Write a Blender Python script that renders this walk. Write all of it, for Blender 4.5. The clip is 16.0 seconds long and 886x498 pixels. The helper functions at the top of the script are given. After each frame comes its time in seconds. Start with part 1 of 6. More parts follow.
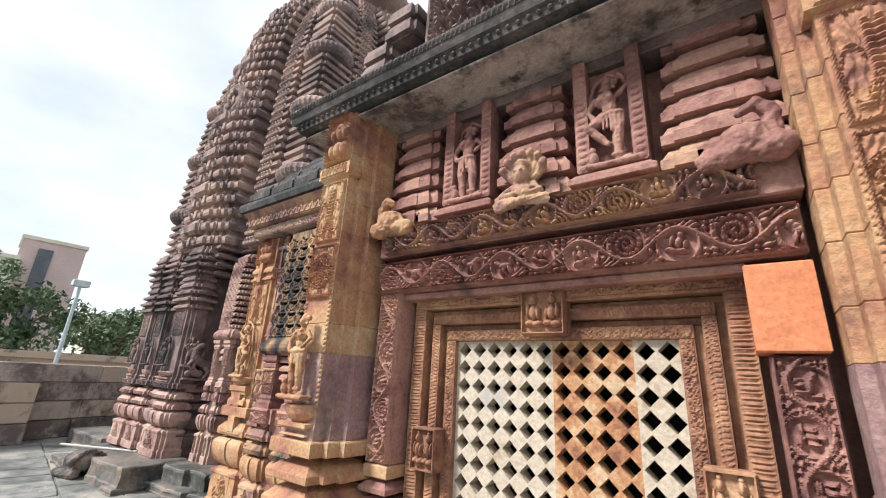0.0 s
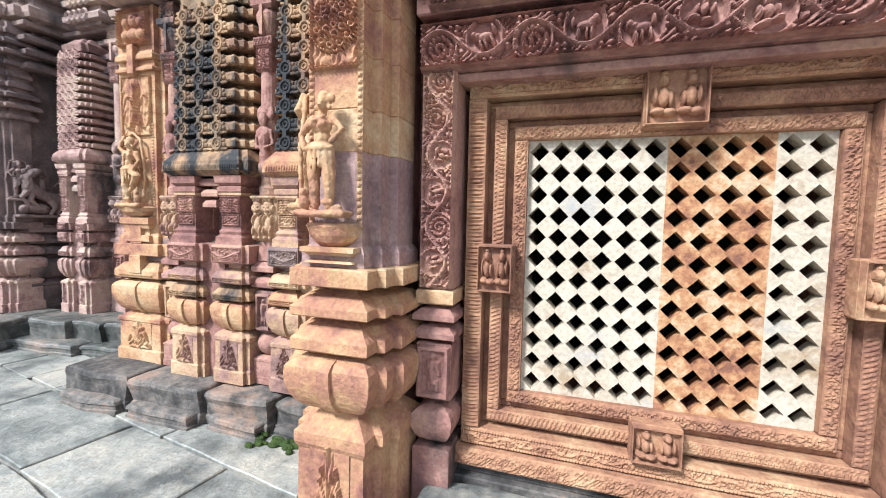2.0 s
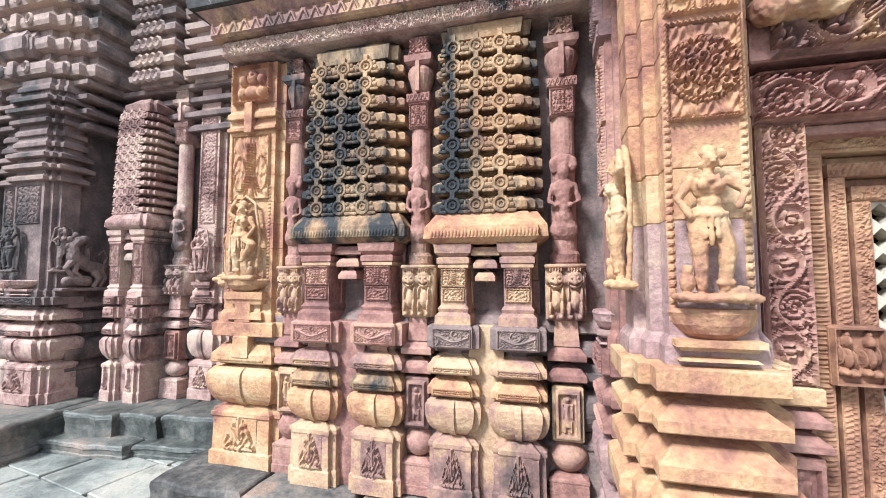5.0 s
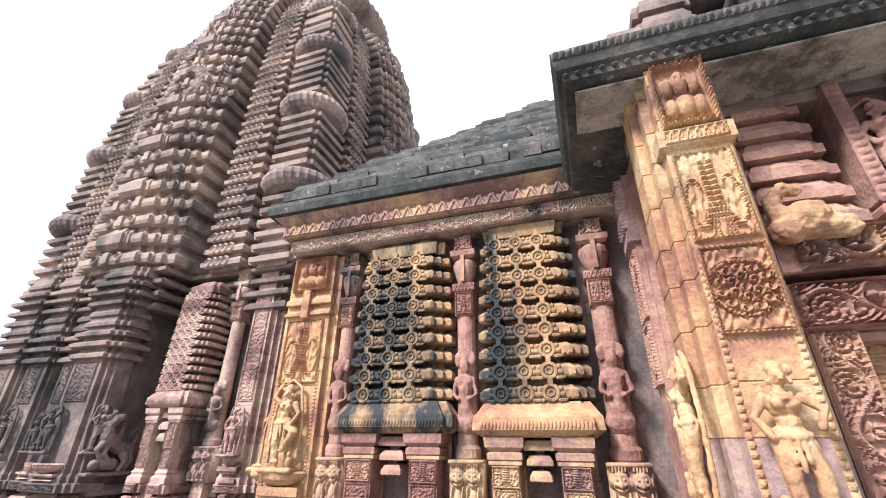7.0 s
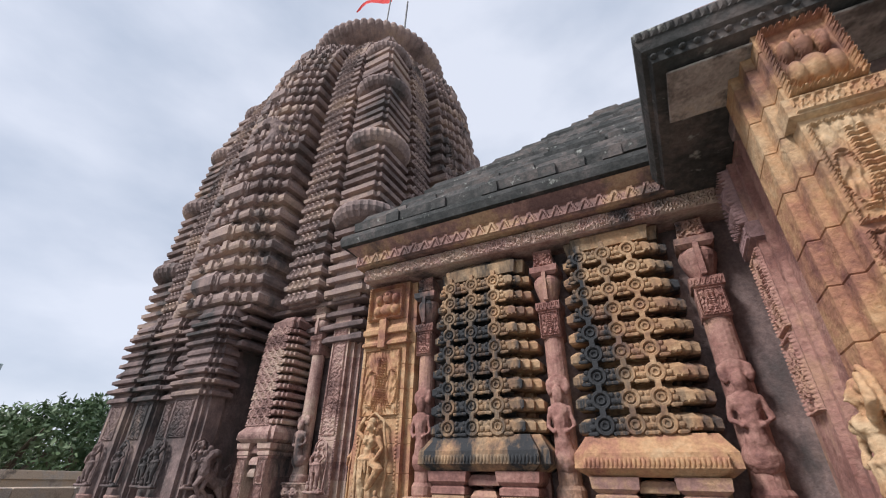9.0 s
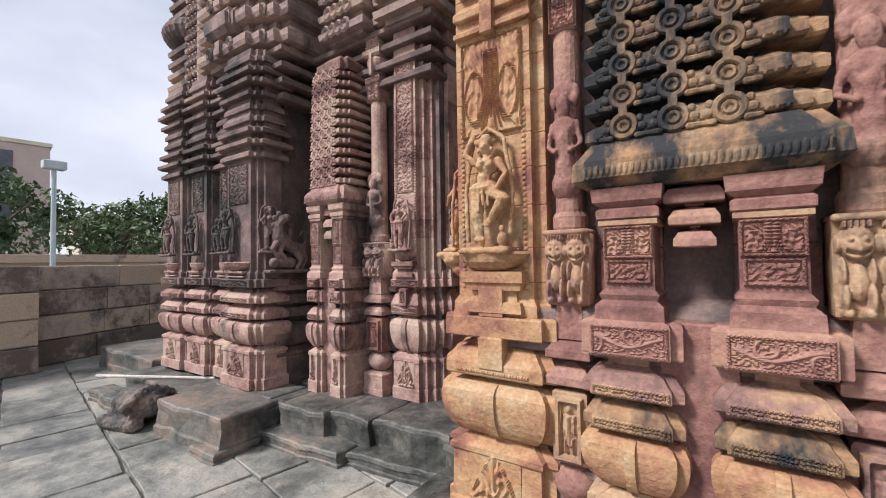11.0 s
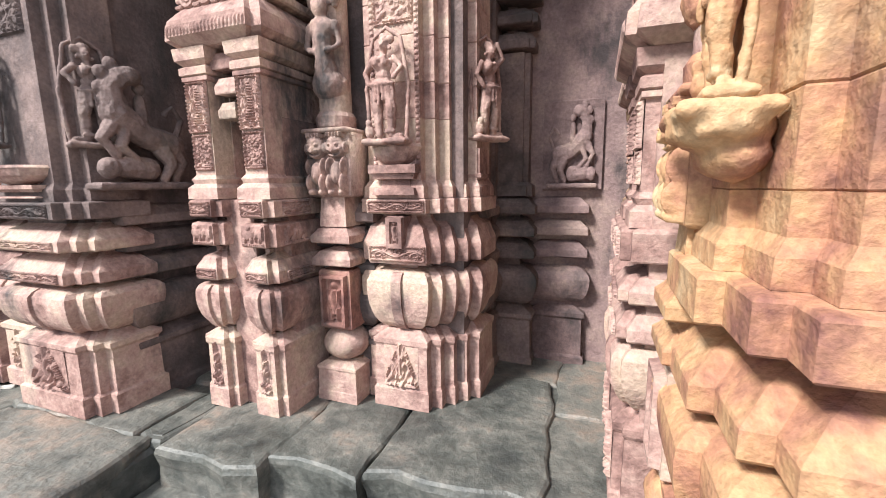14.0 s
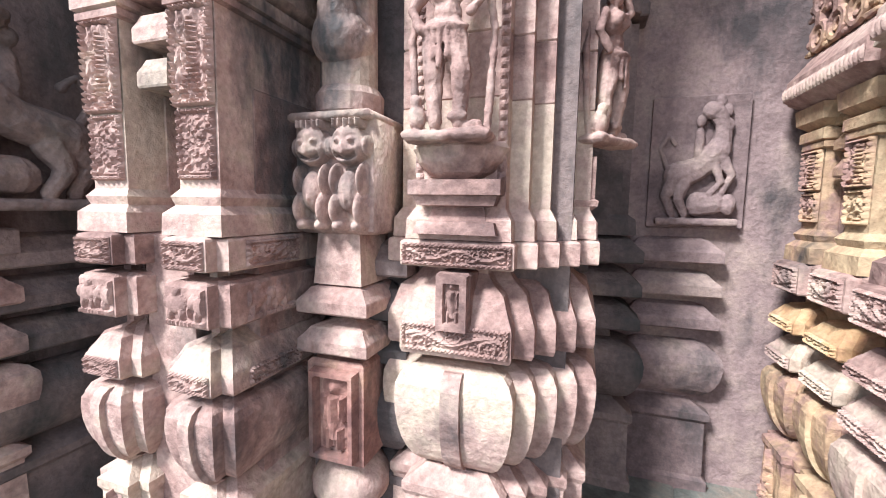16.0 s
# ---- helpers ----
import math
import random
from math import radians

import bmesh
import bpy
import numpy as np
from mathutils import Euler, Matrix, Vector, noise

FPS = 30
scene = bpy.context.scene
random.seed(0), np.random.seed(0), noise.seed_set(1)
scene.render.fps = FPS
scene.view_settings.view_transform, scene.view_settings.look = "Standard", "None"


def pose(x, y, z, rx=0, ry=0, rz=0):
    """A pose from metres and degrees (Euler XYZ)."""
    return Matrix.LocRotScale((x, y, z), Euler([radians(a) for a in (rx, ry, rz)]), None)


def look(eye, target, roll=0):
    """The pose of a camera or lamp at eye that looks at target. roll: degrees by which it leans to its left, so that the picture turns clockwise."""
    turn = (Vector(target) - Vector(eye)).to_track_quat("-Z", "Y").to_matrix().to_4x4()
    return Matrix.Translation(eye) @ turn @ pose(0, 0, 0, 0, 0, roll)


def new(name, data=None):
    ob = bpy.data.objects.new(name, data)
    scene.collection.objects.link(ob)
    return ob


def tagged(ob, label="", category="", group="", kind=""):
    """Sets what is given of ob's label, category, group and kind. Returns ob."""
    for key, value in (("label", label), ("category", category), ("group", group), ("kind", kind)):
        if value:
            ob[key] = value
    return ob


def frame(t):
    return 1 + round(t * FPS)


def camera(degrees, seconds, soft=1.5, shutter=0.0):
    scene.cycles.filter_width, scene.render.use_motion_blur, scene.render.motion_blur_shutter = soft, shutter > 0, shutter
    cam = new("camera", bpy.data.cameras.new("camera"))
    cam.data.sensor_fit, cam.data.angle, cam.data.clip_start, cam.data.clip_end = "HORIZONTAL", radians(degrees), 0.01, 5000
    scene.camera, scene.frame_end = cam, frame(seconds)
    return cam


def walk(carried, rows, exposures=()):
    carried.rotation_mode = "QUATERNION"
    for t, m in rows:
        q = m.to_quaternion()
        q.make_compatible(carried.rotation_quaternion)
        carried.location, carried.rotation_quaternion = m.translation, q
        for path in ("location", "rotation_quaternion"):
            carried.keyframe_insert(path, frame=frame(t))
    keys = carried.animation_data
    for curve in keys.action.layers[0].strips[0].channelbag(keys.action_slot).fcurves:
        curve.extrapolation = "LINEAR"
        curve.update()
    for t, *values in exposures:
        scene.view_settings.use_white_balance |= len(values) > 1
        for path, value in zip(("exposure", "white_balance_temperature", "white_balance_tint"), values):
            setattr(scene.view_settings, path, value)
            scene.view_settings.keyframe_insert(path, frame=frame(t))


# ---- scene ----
cam = camera(93.9, 16.0, 1.0, 0.12)
METRES, EYE, TILT, LEAN, TURN = 6.8, 1.58, 0.0, 0.0, 36.5
ROWS = [
    (0.0, 0.0, 0.0, 0.0, -0.97, 17.56, -3.06),
    (0.5, -0.0271, 0.0267, -0.0034, 0.98, 11.06, -2.78),
    (1.0, -0.0629, 0.0472, -0.0079, -1.13, 4.98, -1.88),
    (1.5, -0.0898, 0.0767, -0.0171, -8.45, 0.01, -1.32),
    (2.0, -0.1142, 0.1043, -0.0199, -18.4, -3.99, -1.29),
    (2.5, -0.1464, 0.1183, -0.0206, -27.04, -5.96, -1.45),
    (3.0, -0.1805, 0.1399, -0.023, -28.44, -6.27, -1.48),
    (3.5, -0.2096, 0.1765, -0.0216, -25.77, -4.91, -1.02),
    (4.0, -0.2421, 0.2002, -0.0183, -22.71, -3.52, -0.58),
    (6.5, -0.2868, 0.2063, 0.0059, -20.46, 20.53, -0.57),
    (7.0, -0.2934, 0.2026, 0.0107, -18.21, 25.49, -0.44),
    (7.5, -0.2964, 0.2009, 0.0154, -15.6, 30.07, -0.51),
    (8.0, -0.2963, 0.1987, 0.0203, -13.4, 33.94, -0.62),
    (8.5, -0.2981, 0.1994, 0.0201, -11.29, 33.71, -0.7),
    (9.0, -0.2979, 0.2286, 0.013, -8.43, 29.32, -0.92),
    (9.5, -0.3006, 0.2754, 0.0091, -5.71, 22.13, -1.09),
    (10.0, -0.3149, 0.316, -0.0011, -3.79, 13.89, -0.51),
    (12.5, -0.3807, 0.5288, -0.0265, -3.61, -6.81, 0.06),
    (13.0, -0.3987, 0.5679, -0.028, -7.65, -7.81, 0.3),
    (13.5, -0.4176, 0.5997, -0.0289, -12.34, -8.96, 0.5),
    (14.0, -0.4191, 0.6426, -0.0297, -16.23, -8.99, 0.69),
    (14.5, -0.4227, 0.6796, -0.0318, -19.24, -9.05, 0.63),
    (15.0, -0.4312, 0.7162, -0.0318, -20.99, -8.41, 0.13),
    (15.5, -0.4295, 0.7481, -0.0313, -20.15, -7.1, -0.43),
    (16.0, -0.4229, 0.7743, -0.0273, -17.84, -5.68, -0.95),
]
EXPOSURES = [(0.0, 0.92, 6250, 12), (1.5, 1.16, 5950, 9), (3.0, 1.33, 5350, 6), (4.2, 1.34, 5400, 5), (6.3, 1.35, 5900, 9), (8.0, 1.13, 6150, 10), (8.5, 0.66, 6350, 12), (9.2, 0.36, 6000, 13), (10.2, 0.36, 6200, 16), (12.3, 1.05, 6250, 14), (13.5, 1.28, 6350, 12), (14.2, 1.46, 6050, 8), (16.0, 1.66, 5600, 4)]
walk(cam, [(t, pose(0, 0, EYE, TILT, LEAN, TURN) @ pose(METRES * x, METRES * y, METRES * z, 90 + pitch, roll, yaw)) for t, x, y, z, yaw, pitch, roll in ROWS], EXPOSURES)

# ---- sky and sun ----
world = bpy.data.worlds.new("overcast_sky")
scene.world = world
world.use_nodes = True
wn, wl = world.node_tree.nodes, world.node_tree.links
wn.clear()
w_out, w_bg = wn.new("ShaderNodeOutputWorld"), wn.new("ShaderNodeBackground")
w_sky = wn.new("ShaderNodeTexSky")
w_sky.sky_type, w_sky.sun_disc = "NISHITA", False
w_sky.sun_elevation, w_sky.sun_rotation = radians(55), radians(200)
w_co, w_map, w_noise, w_ramp = wn.new("ShaderNodeTexCoord"), wn.new("ShaderNodeMapping"), wn.new("ShaderNodeTexNoise"), wn.new("ShaderNodeValToRGB")
w_map.inputs["Scale"].default_value = (1.0, 1.0, 2.2)
w_noise.inputs["Scale"].default_value, w_noise.inputs["Detail"].default_value, w_noise.inputs["Roughness"].default_value = 2.1, 6.0, 0.5
w_ramp.color_ramp.elements[0].position, w_ramp.color_ramp.elements[0].color = 0.34, (5.2, 5.7, 6.4, 1)
w_ramp.color_ramp.elements[1].position, w_ramp.color_ramp.elements[1].color = 0.60, (7.7, 7.9, 8.3, 1)
w_mix = wn.new("ShaderNodeMixRGB")
w_mix.inputs[0].default_value = 0.88
w_bg.inputs["Strength"].default_value = 0.086
wl.new(w_co.outputs["Generated"], w_map.inputs[0])
wl.new(w_map.outputs[0], w_noise.inputs["Vector"])
wl.new(w_noise.outputs["Fac"], w_ramp.inputs[0])
wl.new(w_sky.outputs[0], w_mix.inputs[1])
wl.new(w_ramp.outputs[0], w_mix.inputs[2])
wl.new(w_mix.outputs[0], w_bg.inputs["Color"])
wl.new(w_bg.outputs[0], w_out.inputs[0])

sun = new("sun", bpy.data.lights.new("sun", "SUN"))
sun.data.energy, sun.data.angle, sun.data.color = 3.3, radians(12), (1.0, 0.96, 0.90)
sun.matrix_world = look((0, 0, 30), (7.0, 11.5, 16.5))


# ---- materials ----
def material(name, stops, scale=3.0, stain=None, stain_amount=0.0, streak=1.0, rough=0.85, bump=0.4, fine=60.0, vary=0.10, spec=0.25, stain_scale=1.6):
    """Weathered surface: a colour ramp over broad noise, fine grain, a dark stain of its own shape, relief."""
    m = bpy.data.materials.new(name)
    m.use_nodes = True
    n, l = m.node_tree.nodes, m.node_tree.links
    b = n["Principled BSDF"]
    b.inputs["Roughness"].default_value = rough
    b.inputs["Specular IOR Level"].default_value = spec
    geo = n.new("ShaderNodeNewGeometry")
    obj = n.new("ShaderNodeObjectInfo")
    broad, grain, ramp = n.new("ShaderNodeTexNoise"), n.new("ShaderNodeTexNoise"), n.new("ShaderNodeValToRGB")
    broad.inputs["Scale"].default_value, broad.inputs["Detail"].default_value, broad.inputs["Roughness"].default_value = scale, 5.0, 0.6
    grain.inputs["Scale"].default_value, grain.inputs["Detail"].default_value, grain.inputs["Roughness"].default_value = fine, 4.0, 0.65
    l.new(geo.outputs["Position"], broad.inputs["Vector"])
    l.new(geo.outputs["Position"], grain.inputs["Vector"])
    add = n.new("ShaderNodeMath")
    add.operation = "MULTIPLY_ADD"
    add.inputs[1].default_value = vary * 2
    l.new(obj.outputs["Random"], add.inputs[0])
    shift = n.new("ShaderNodeMath")
    shift.operation = "SUBTRACT"
    shift.inputs[1].default_value = vary
    l.new(broad.outputs["Fac"], shift.inputs[0])
    l.new(shift.outputs[0], add.inputs[2])
    blotch, mix_in = n.new("ShaderNodeTexNoise"), n.new("ShaderNodeMath")
    blotch.inputs["Scale"].default_value, blotch.inputs["Detail"].default_value, blotch.inputs["Roughness"].default_value = scale * 5.5, 5.0, 0.65
    l.new(geo.outputs["Position"], blotch.inputs["Vector"])
    mix_in.operation = "MULTIPLY_ADD"
    mix_in.inputs[1].default_value, mix_in.inputs[2].default_value = 0.55, -0.275
    l.new(blotch.outputs["Fac"], mix_in.inputs[0])
    both = n.new("ShaderNodeMath")
    l.new(add.outputs[0], both.inputs[0])
    l.new(mix_in.outputs[0], both.inputs[1])
    l.new(both.outputs[0], ramp.inputs[0])
    cr = ramp.color_ramp
    while len(cr.elements) < len(stops):
        cr.elements.new(0.5)
    for e, (p, c) in zip(cr.elements, stops):
        e.position, e.color = p, (*c, 1)
    g_ramp = n.new("ShaderNodeMapRange")
    g_ramp.inputs["From Min"].default_value, g_ramp.inputs["From Max"].default_value = 0.25, 0.75
    g_ramp.inputs["To Min"].default_value, g_ramp.inputs["To Max"].default_value = 0.70, 1.20
    l.new(grain.outputs["Fac"], g_ramp.inputs["Value"])
    mul = n.new("ShaderNodeVectorMath")
    mul.operation = "SCALE"
    l.new(ramp.outputs[0], mul.inputs[0])
    l.new(g_ramp.outputs[0], mul.inputs["Scale"])
    last = mul.outputs[0]
    if stain:
        mp, st, sr, mix = n.new("ShaderNodeMapping"), n.new("ShaderNodeTexNoise"), n.new("ShaderNodeMapRange"), n.new("ShaderNodeMixRGB")
        mp.inputs["Scale"].default_value = (1, 1, streak)
        mp.inputs["Location"].default_value = (3.7, 1.3, 8.1)
        st.inputs["Scale"].default_value, st.inputs["Detail"].default_value, st.inputs["Roughness"].default_value = stain_scale, 6.0, 0.68
        sr.inputs["From Min"].default_value, sr.inputs["From Max"].default_value = 0.62 - stain_amount * 0.4, 0.74 - stain_amount * 0.4
        l.new(geo.outputs["Position"], mp.inputs[0])
        l.new(mp.outputs[0], st.inputs["Vector"])
        l.new(st.outputs["Fac"], sr.inputs["Value"])
        l.new(sr.outputs[0], mix.inputs[0])
        l.new(last, mix.inputs[1])
        mix.inputs[2].default_value = (*stain, 1)
        last = mix.outputs[0]
    l.new(last, b.inputs["Base Color"])
    bp, bp2 = n.new("ShaderNodeBump"), n.new("ShaderNodeBump")
    bp.inputs["Strength"].default_value, bp.inputs["Distance"].default_value = bump * 1.5, 0.007
    bp2.inputs["Strength"].default_value, bp2.inputs["Distance"].default_value = bump * 1.0, 0.035
    mid = n.new("ShaderNodeTexNoise")
    mid.inputs["Scale"].default_value, mid.inputs["Detail"].default_value = fine * 0.22, 4.0
    l.new(geo.outputs["Position"], mid.inputs["Vector"])
    l.new(mid.outputs["Fac"], bp2.inputs["Height"])
    l.new(grain.outputs["Fac"], bp.inputs["Height"])
    l.new(bp2.outputs["Normal"], bp.inputs["Normal"])
    l.new(bp.outputs["Normal"], b.inputs["Normal"])
    return m


BLACK = (0.05, 0.046, 0.046)
RED = material("red_sandstone", [(0.28, (0.17, 0.085, 0.075)), (0.43, (0.27, 0.135, 0.11)), (0.56, (0.36, 0.20, 0.16)), (0.74, (0.41, 0.245, 0.165))], 3.2, BLACK, 0.16, 0.5)
PINK = material("pink_sandstone", [(0.28, (0.155, 0.09, 0.08)), (0.41, (0.29, 0.175, 0.15)), (0.52, (0.41, 0.27, 0.23)), (0.68, (0.48, 0.355, 0.275))], 2.6, (0.065, 0.057, 0.056), 0.15, 0.45)
OCHRE = material("ochre_sandstone", [(0.30, (0.21, 0.095, 0.075)), (0.42, (0.36, 0.18, 0.11)), (0.54, (0.45, 0.265, 0.138)), (0.68, (0.51, 0.36, 0.215))], 2.0, (0.15, 0.08, 0.065), 0.13, vary=0.04)
MIXED = material("mixed_sandstone", [(0.30, (0.18, 0.105, 0.092)), (0.43, (0.30, 0.175, 0.145)), (0.53, (0.40, 0.25, 0.155)), (0.68, (0.48, 0.335, 0.205))], 2.2, BLACK, 0.16, 0.5)
# weathered stone; on set-back walls and mouldings it also paints in their shade
DARK = material("weathered_shaded_sandstone", [(0.28, (0.085, 0.064, 0.062)), (0.43, (0.15, 0.108, 0.10)), (0.58, (0.225, 0.16, 0.145)), (0.74, (0.29, 0.21, 0.17))], 1.6, (0.06, 0.054, 0.052), 0.28, 0.45)
STAINED = material("black_stained_ochre", [(0.3, (0.24, 0.135, 0.09)), (0.45, (0.36, 0.215, 0.115)), (0.7, (0.46, 0.32, 0.19))], 3.0, (0.035, 0.036, 0.038), 0.42, 0.22, stain_scale=2.4)
TOWER = material("tower_sandstone", [(0.28, (0.14, 0.10, 0.09)), (0.42, (0.24, 0.175, 0.158)), (0.54, (0.33, 0.24, 0.21)), (0.70, (0.40, 0.29, 0.225))], 1.3, (0.10, 0.085, 0.08), 0.22, 0.5, vary=0.14)
SOFFIT = material("patchy_soffit_stone", [(0.3, (0.13, 0.11, 0.10)), (0.44, (0.30, 0.26, 0.235)), (0.6, (0.42, 0.37, 0.33)), (0.72, (0.46, 0.38, 0.30))], 3.0, (0.07, 0.06, 0.055), 0.25, stain_scale=5.0)
MAUVE = material("mauve_sandstone", [(0.28, (0.19, 0.115, 0.11)), (0.45, (0.27, 0.165, 0.155)), (0.6, (0.34, 0.22, 0.20)), (0.75, (0.40, 0.28, 0.22))], 3.0, (0.10, 0.07, 0.07), 0.08)
# MAUVE copied darker and more stained, so the recess's shade sits in the colour
SHADED_MAUVE = material("shaded_mauve_sandstone", [(0.28, (0.11, 0.075, 0.072)), (0.45, (0.18, 0.12, 0.115)), (0.6, (0.25, 0.17, 0.16)), (0.75, (0.31, 0.22, 0.19))], 2.4, (0.07, 0.055, 0.055), 0.2, 0.5, stain_scale=2.2)
FRAME = material("brown_frame_sandstone", [(0.28, (0.16, 0.075, 0.052)), (0.43, (0.27, 0.135, 0.083)), (0.57, (0.37, 0.20, 0.115)), (0.72, (0.46, 0.295, 0.17))], 2.8, (0.10, 0.06, 0.05), 0.08)
SLAB = material("plain_red_slab", [(0.3, (0.46, 0.16, 0.075)), (0.7, (0.56, 0.21, 0.10))], 4.0, (0.3, 0.12, 0.07), 0.05, bump=0.2)
WHITE = material("cream_lattice_stone", [(0.30, (0.34, 0.25, 0.16)), (0.44, (0.46, 0.385, 0.29)), (0.66, (0.50, 0.435, 0.34))], 4.0, (0.30, 0.31, 0.31), 0.06, bump=0.25)
ORANGE = material("orange_lattice_stone", [(0.34, (0.19, 0.085, 0.055)), (0.45, (0.34, 0.16, 0.08)), (0.54, (0.44, 0.245, 0.12)), (0.66, (0.50, 0.37, 0.24))], 7.0, (0.20, 0.10, 0.08), 0.10, bump=0.25)
ROOF = material("lichen_roof_stone", [(0.3, (0.03, 0.032, 0.03)), (0.5, (0.06, 0.058, 0.055)), (0.68, (0.12, 0.10, 0.09))], 4.0, (0.42, 0.43, 0.38), 0.0, stain_scale=9.0)
PLINTH = material("dark_wet_plinth_stone", [(0.28, (0.035, 0.033, 0.032)), (0.42, (0.08, 0.073, 0.068)), (0.55, (0.16, 0.142, 0.125)), (0.70, (0.27, 0.19, 0.145))], 2.6, (0.035, 0.035, 0.034), 0.18, rough=0.78, spec=0.22)
PLATFORM = material("grey_green_platform_stone", [(0.26, (0.03, 0.032, 0.029)), (0.42, (0.08, 0.082, 0.073)), (0.56, (0.15, 0.143, 0.125)), (0.74, (0.25, 0.19, 0.15))], 2.4, (0.04, 0.042, 0.04), 0.16, rough=0.5, spec=0.45, stain_scale=1.4)
PAVING = material("grey_wet_paving", [(0.26, (0.085, 0.09, 0.08)), (0.42, (0.20, 0.205, 0.185)), (0.56, (0.31, 0.305, 0.27)), (0.74, (0.42, 0.385, 0.32))], 1.6, (0.09, 0.095, 0.09), 0.22, rough=0.42, spec=0.5, vary=0.14, stain_scale=1.1)
EARTH = material("damp_joint_earth", [(0.3, (0.15, 0.145, 0.13)), (0.7, (0.28, 0.265, 0.23))], 4.0)
MOSS = material("green_moss", [(0.3, (0.02, 0.04, 0.01)), (0.7, (0.06, 0.09, 0.02))], 14.0, fine=120.0, bump=0.8)
BLOCK = material("compound_wall_stone", [(0.30, (0.16, 0.13, 0.11)), (0.43, (0.34, 0.285, 0.24)), (0.56, (0.46, 0.39, 0.325)), (0.70, (0.50, 0.39, 0.29))], 1.5, (0.07, 0.065, 0.06), 0.16, vary=0.26)
# near-black base colour that holds the shade of closed rooms and niches
INSIDE = material("shade_black_inner_stone", [(0.3, (0.03, 0.025, 0.022)), (0.7, (0.06, 0.05, 0.045))], 3.0)
# greens lightened and greyed, so haze over the trees is in the leaf colour
LEAF = material("hazed_tree_leaf", [(0.3, (0.06, 0.10, 0.045)), (0.5, (0.11, 0.165, 0.075)), (0.7, (0.17, 0.22, 0.12))], 1.2, fine=20.0, bump=0.1, vary=0.15, rough=0.6)
BARK = material("tree_bark", [(0.3, (0.10, 0.08, 0.06)), (0.7, (0.19, 0.15, 0.11))], 6.0)
# brick paled towards pink-grey, painting distance haze into the facade
BRICKWALL = material("hazed_brick_facade", [(0.3, (0.46, 0.36, 0.33)), (0.7, (0.54, 0.43, 0.39))], 0.6, bump=0.1)
PLASTER = material("far_cream_plaster", [(0.3, (0.55, 0.52, 0.40)), (0.7, (0.66, 0.64, 0.52))], 0.6, bump=0.1)
GLASS = material("dark_far_window", [(0.3, (0.05, 0.06, 0.07)), (0.7, (0.09, 0.10, 0.11))], 1.0, rough=0.2, bump=0.0, spec=0.5)
METAL = material("pale_painted_metal", [(0.3, (0.45, 0.55, 0.56)), (0.7, (0.58, 0.66, 0.66))], 4.0, rough=0.45, bump=0.05)
IRON = material("grey_iron", [(0.3, (0.10, 0.10, 0.10)), (0.7, (0.2, 0.19, 0.18))], 8.0, rough=0.5, bump=0.1)
CLOTH = material("red_flag_cloth", [(0.3, (0.50, 0.03, 0.03)), (0.7, (0.66, 0.06, 0.05))], 5.0, bump=0.1)
BAMBOO = material("pale_bamboo", [(0.3, (0.50, 0.46, 0.40)), (0.7, (0.66, 0.62, 0.55))], 9.0, bump=0.1)


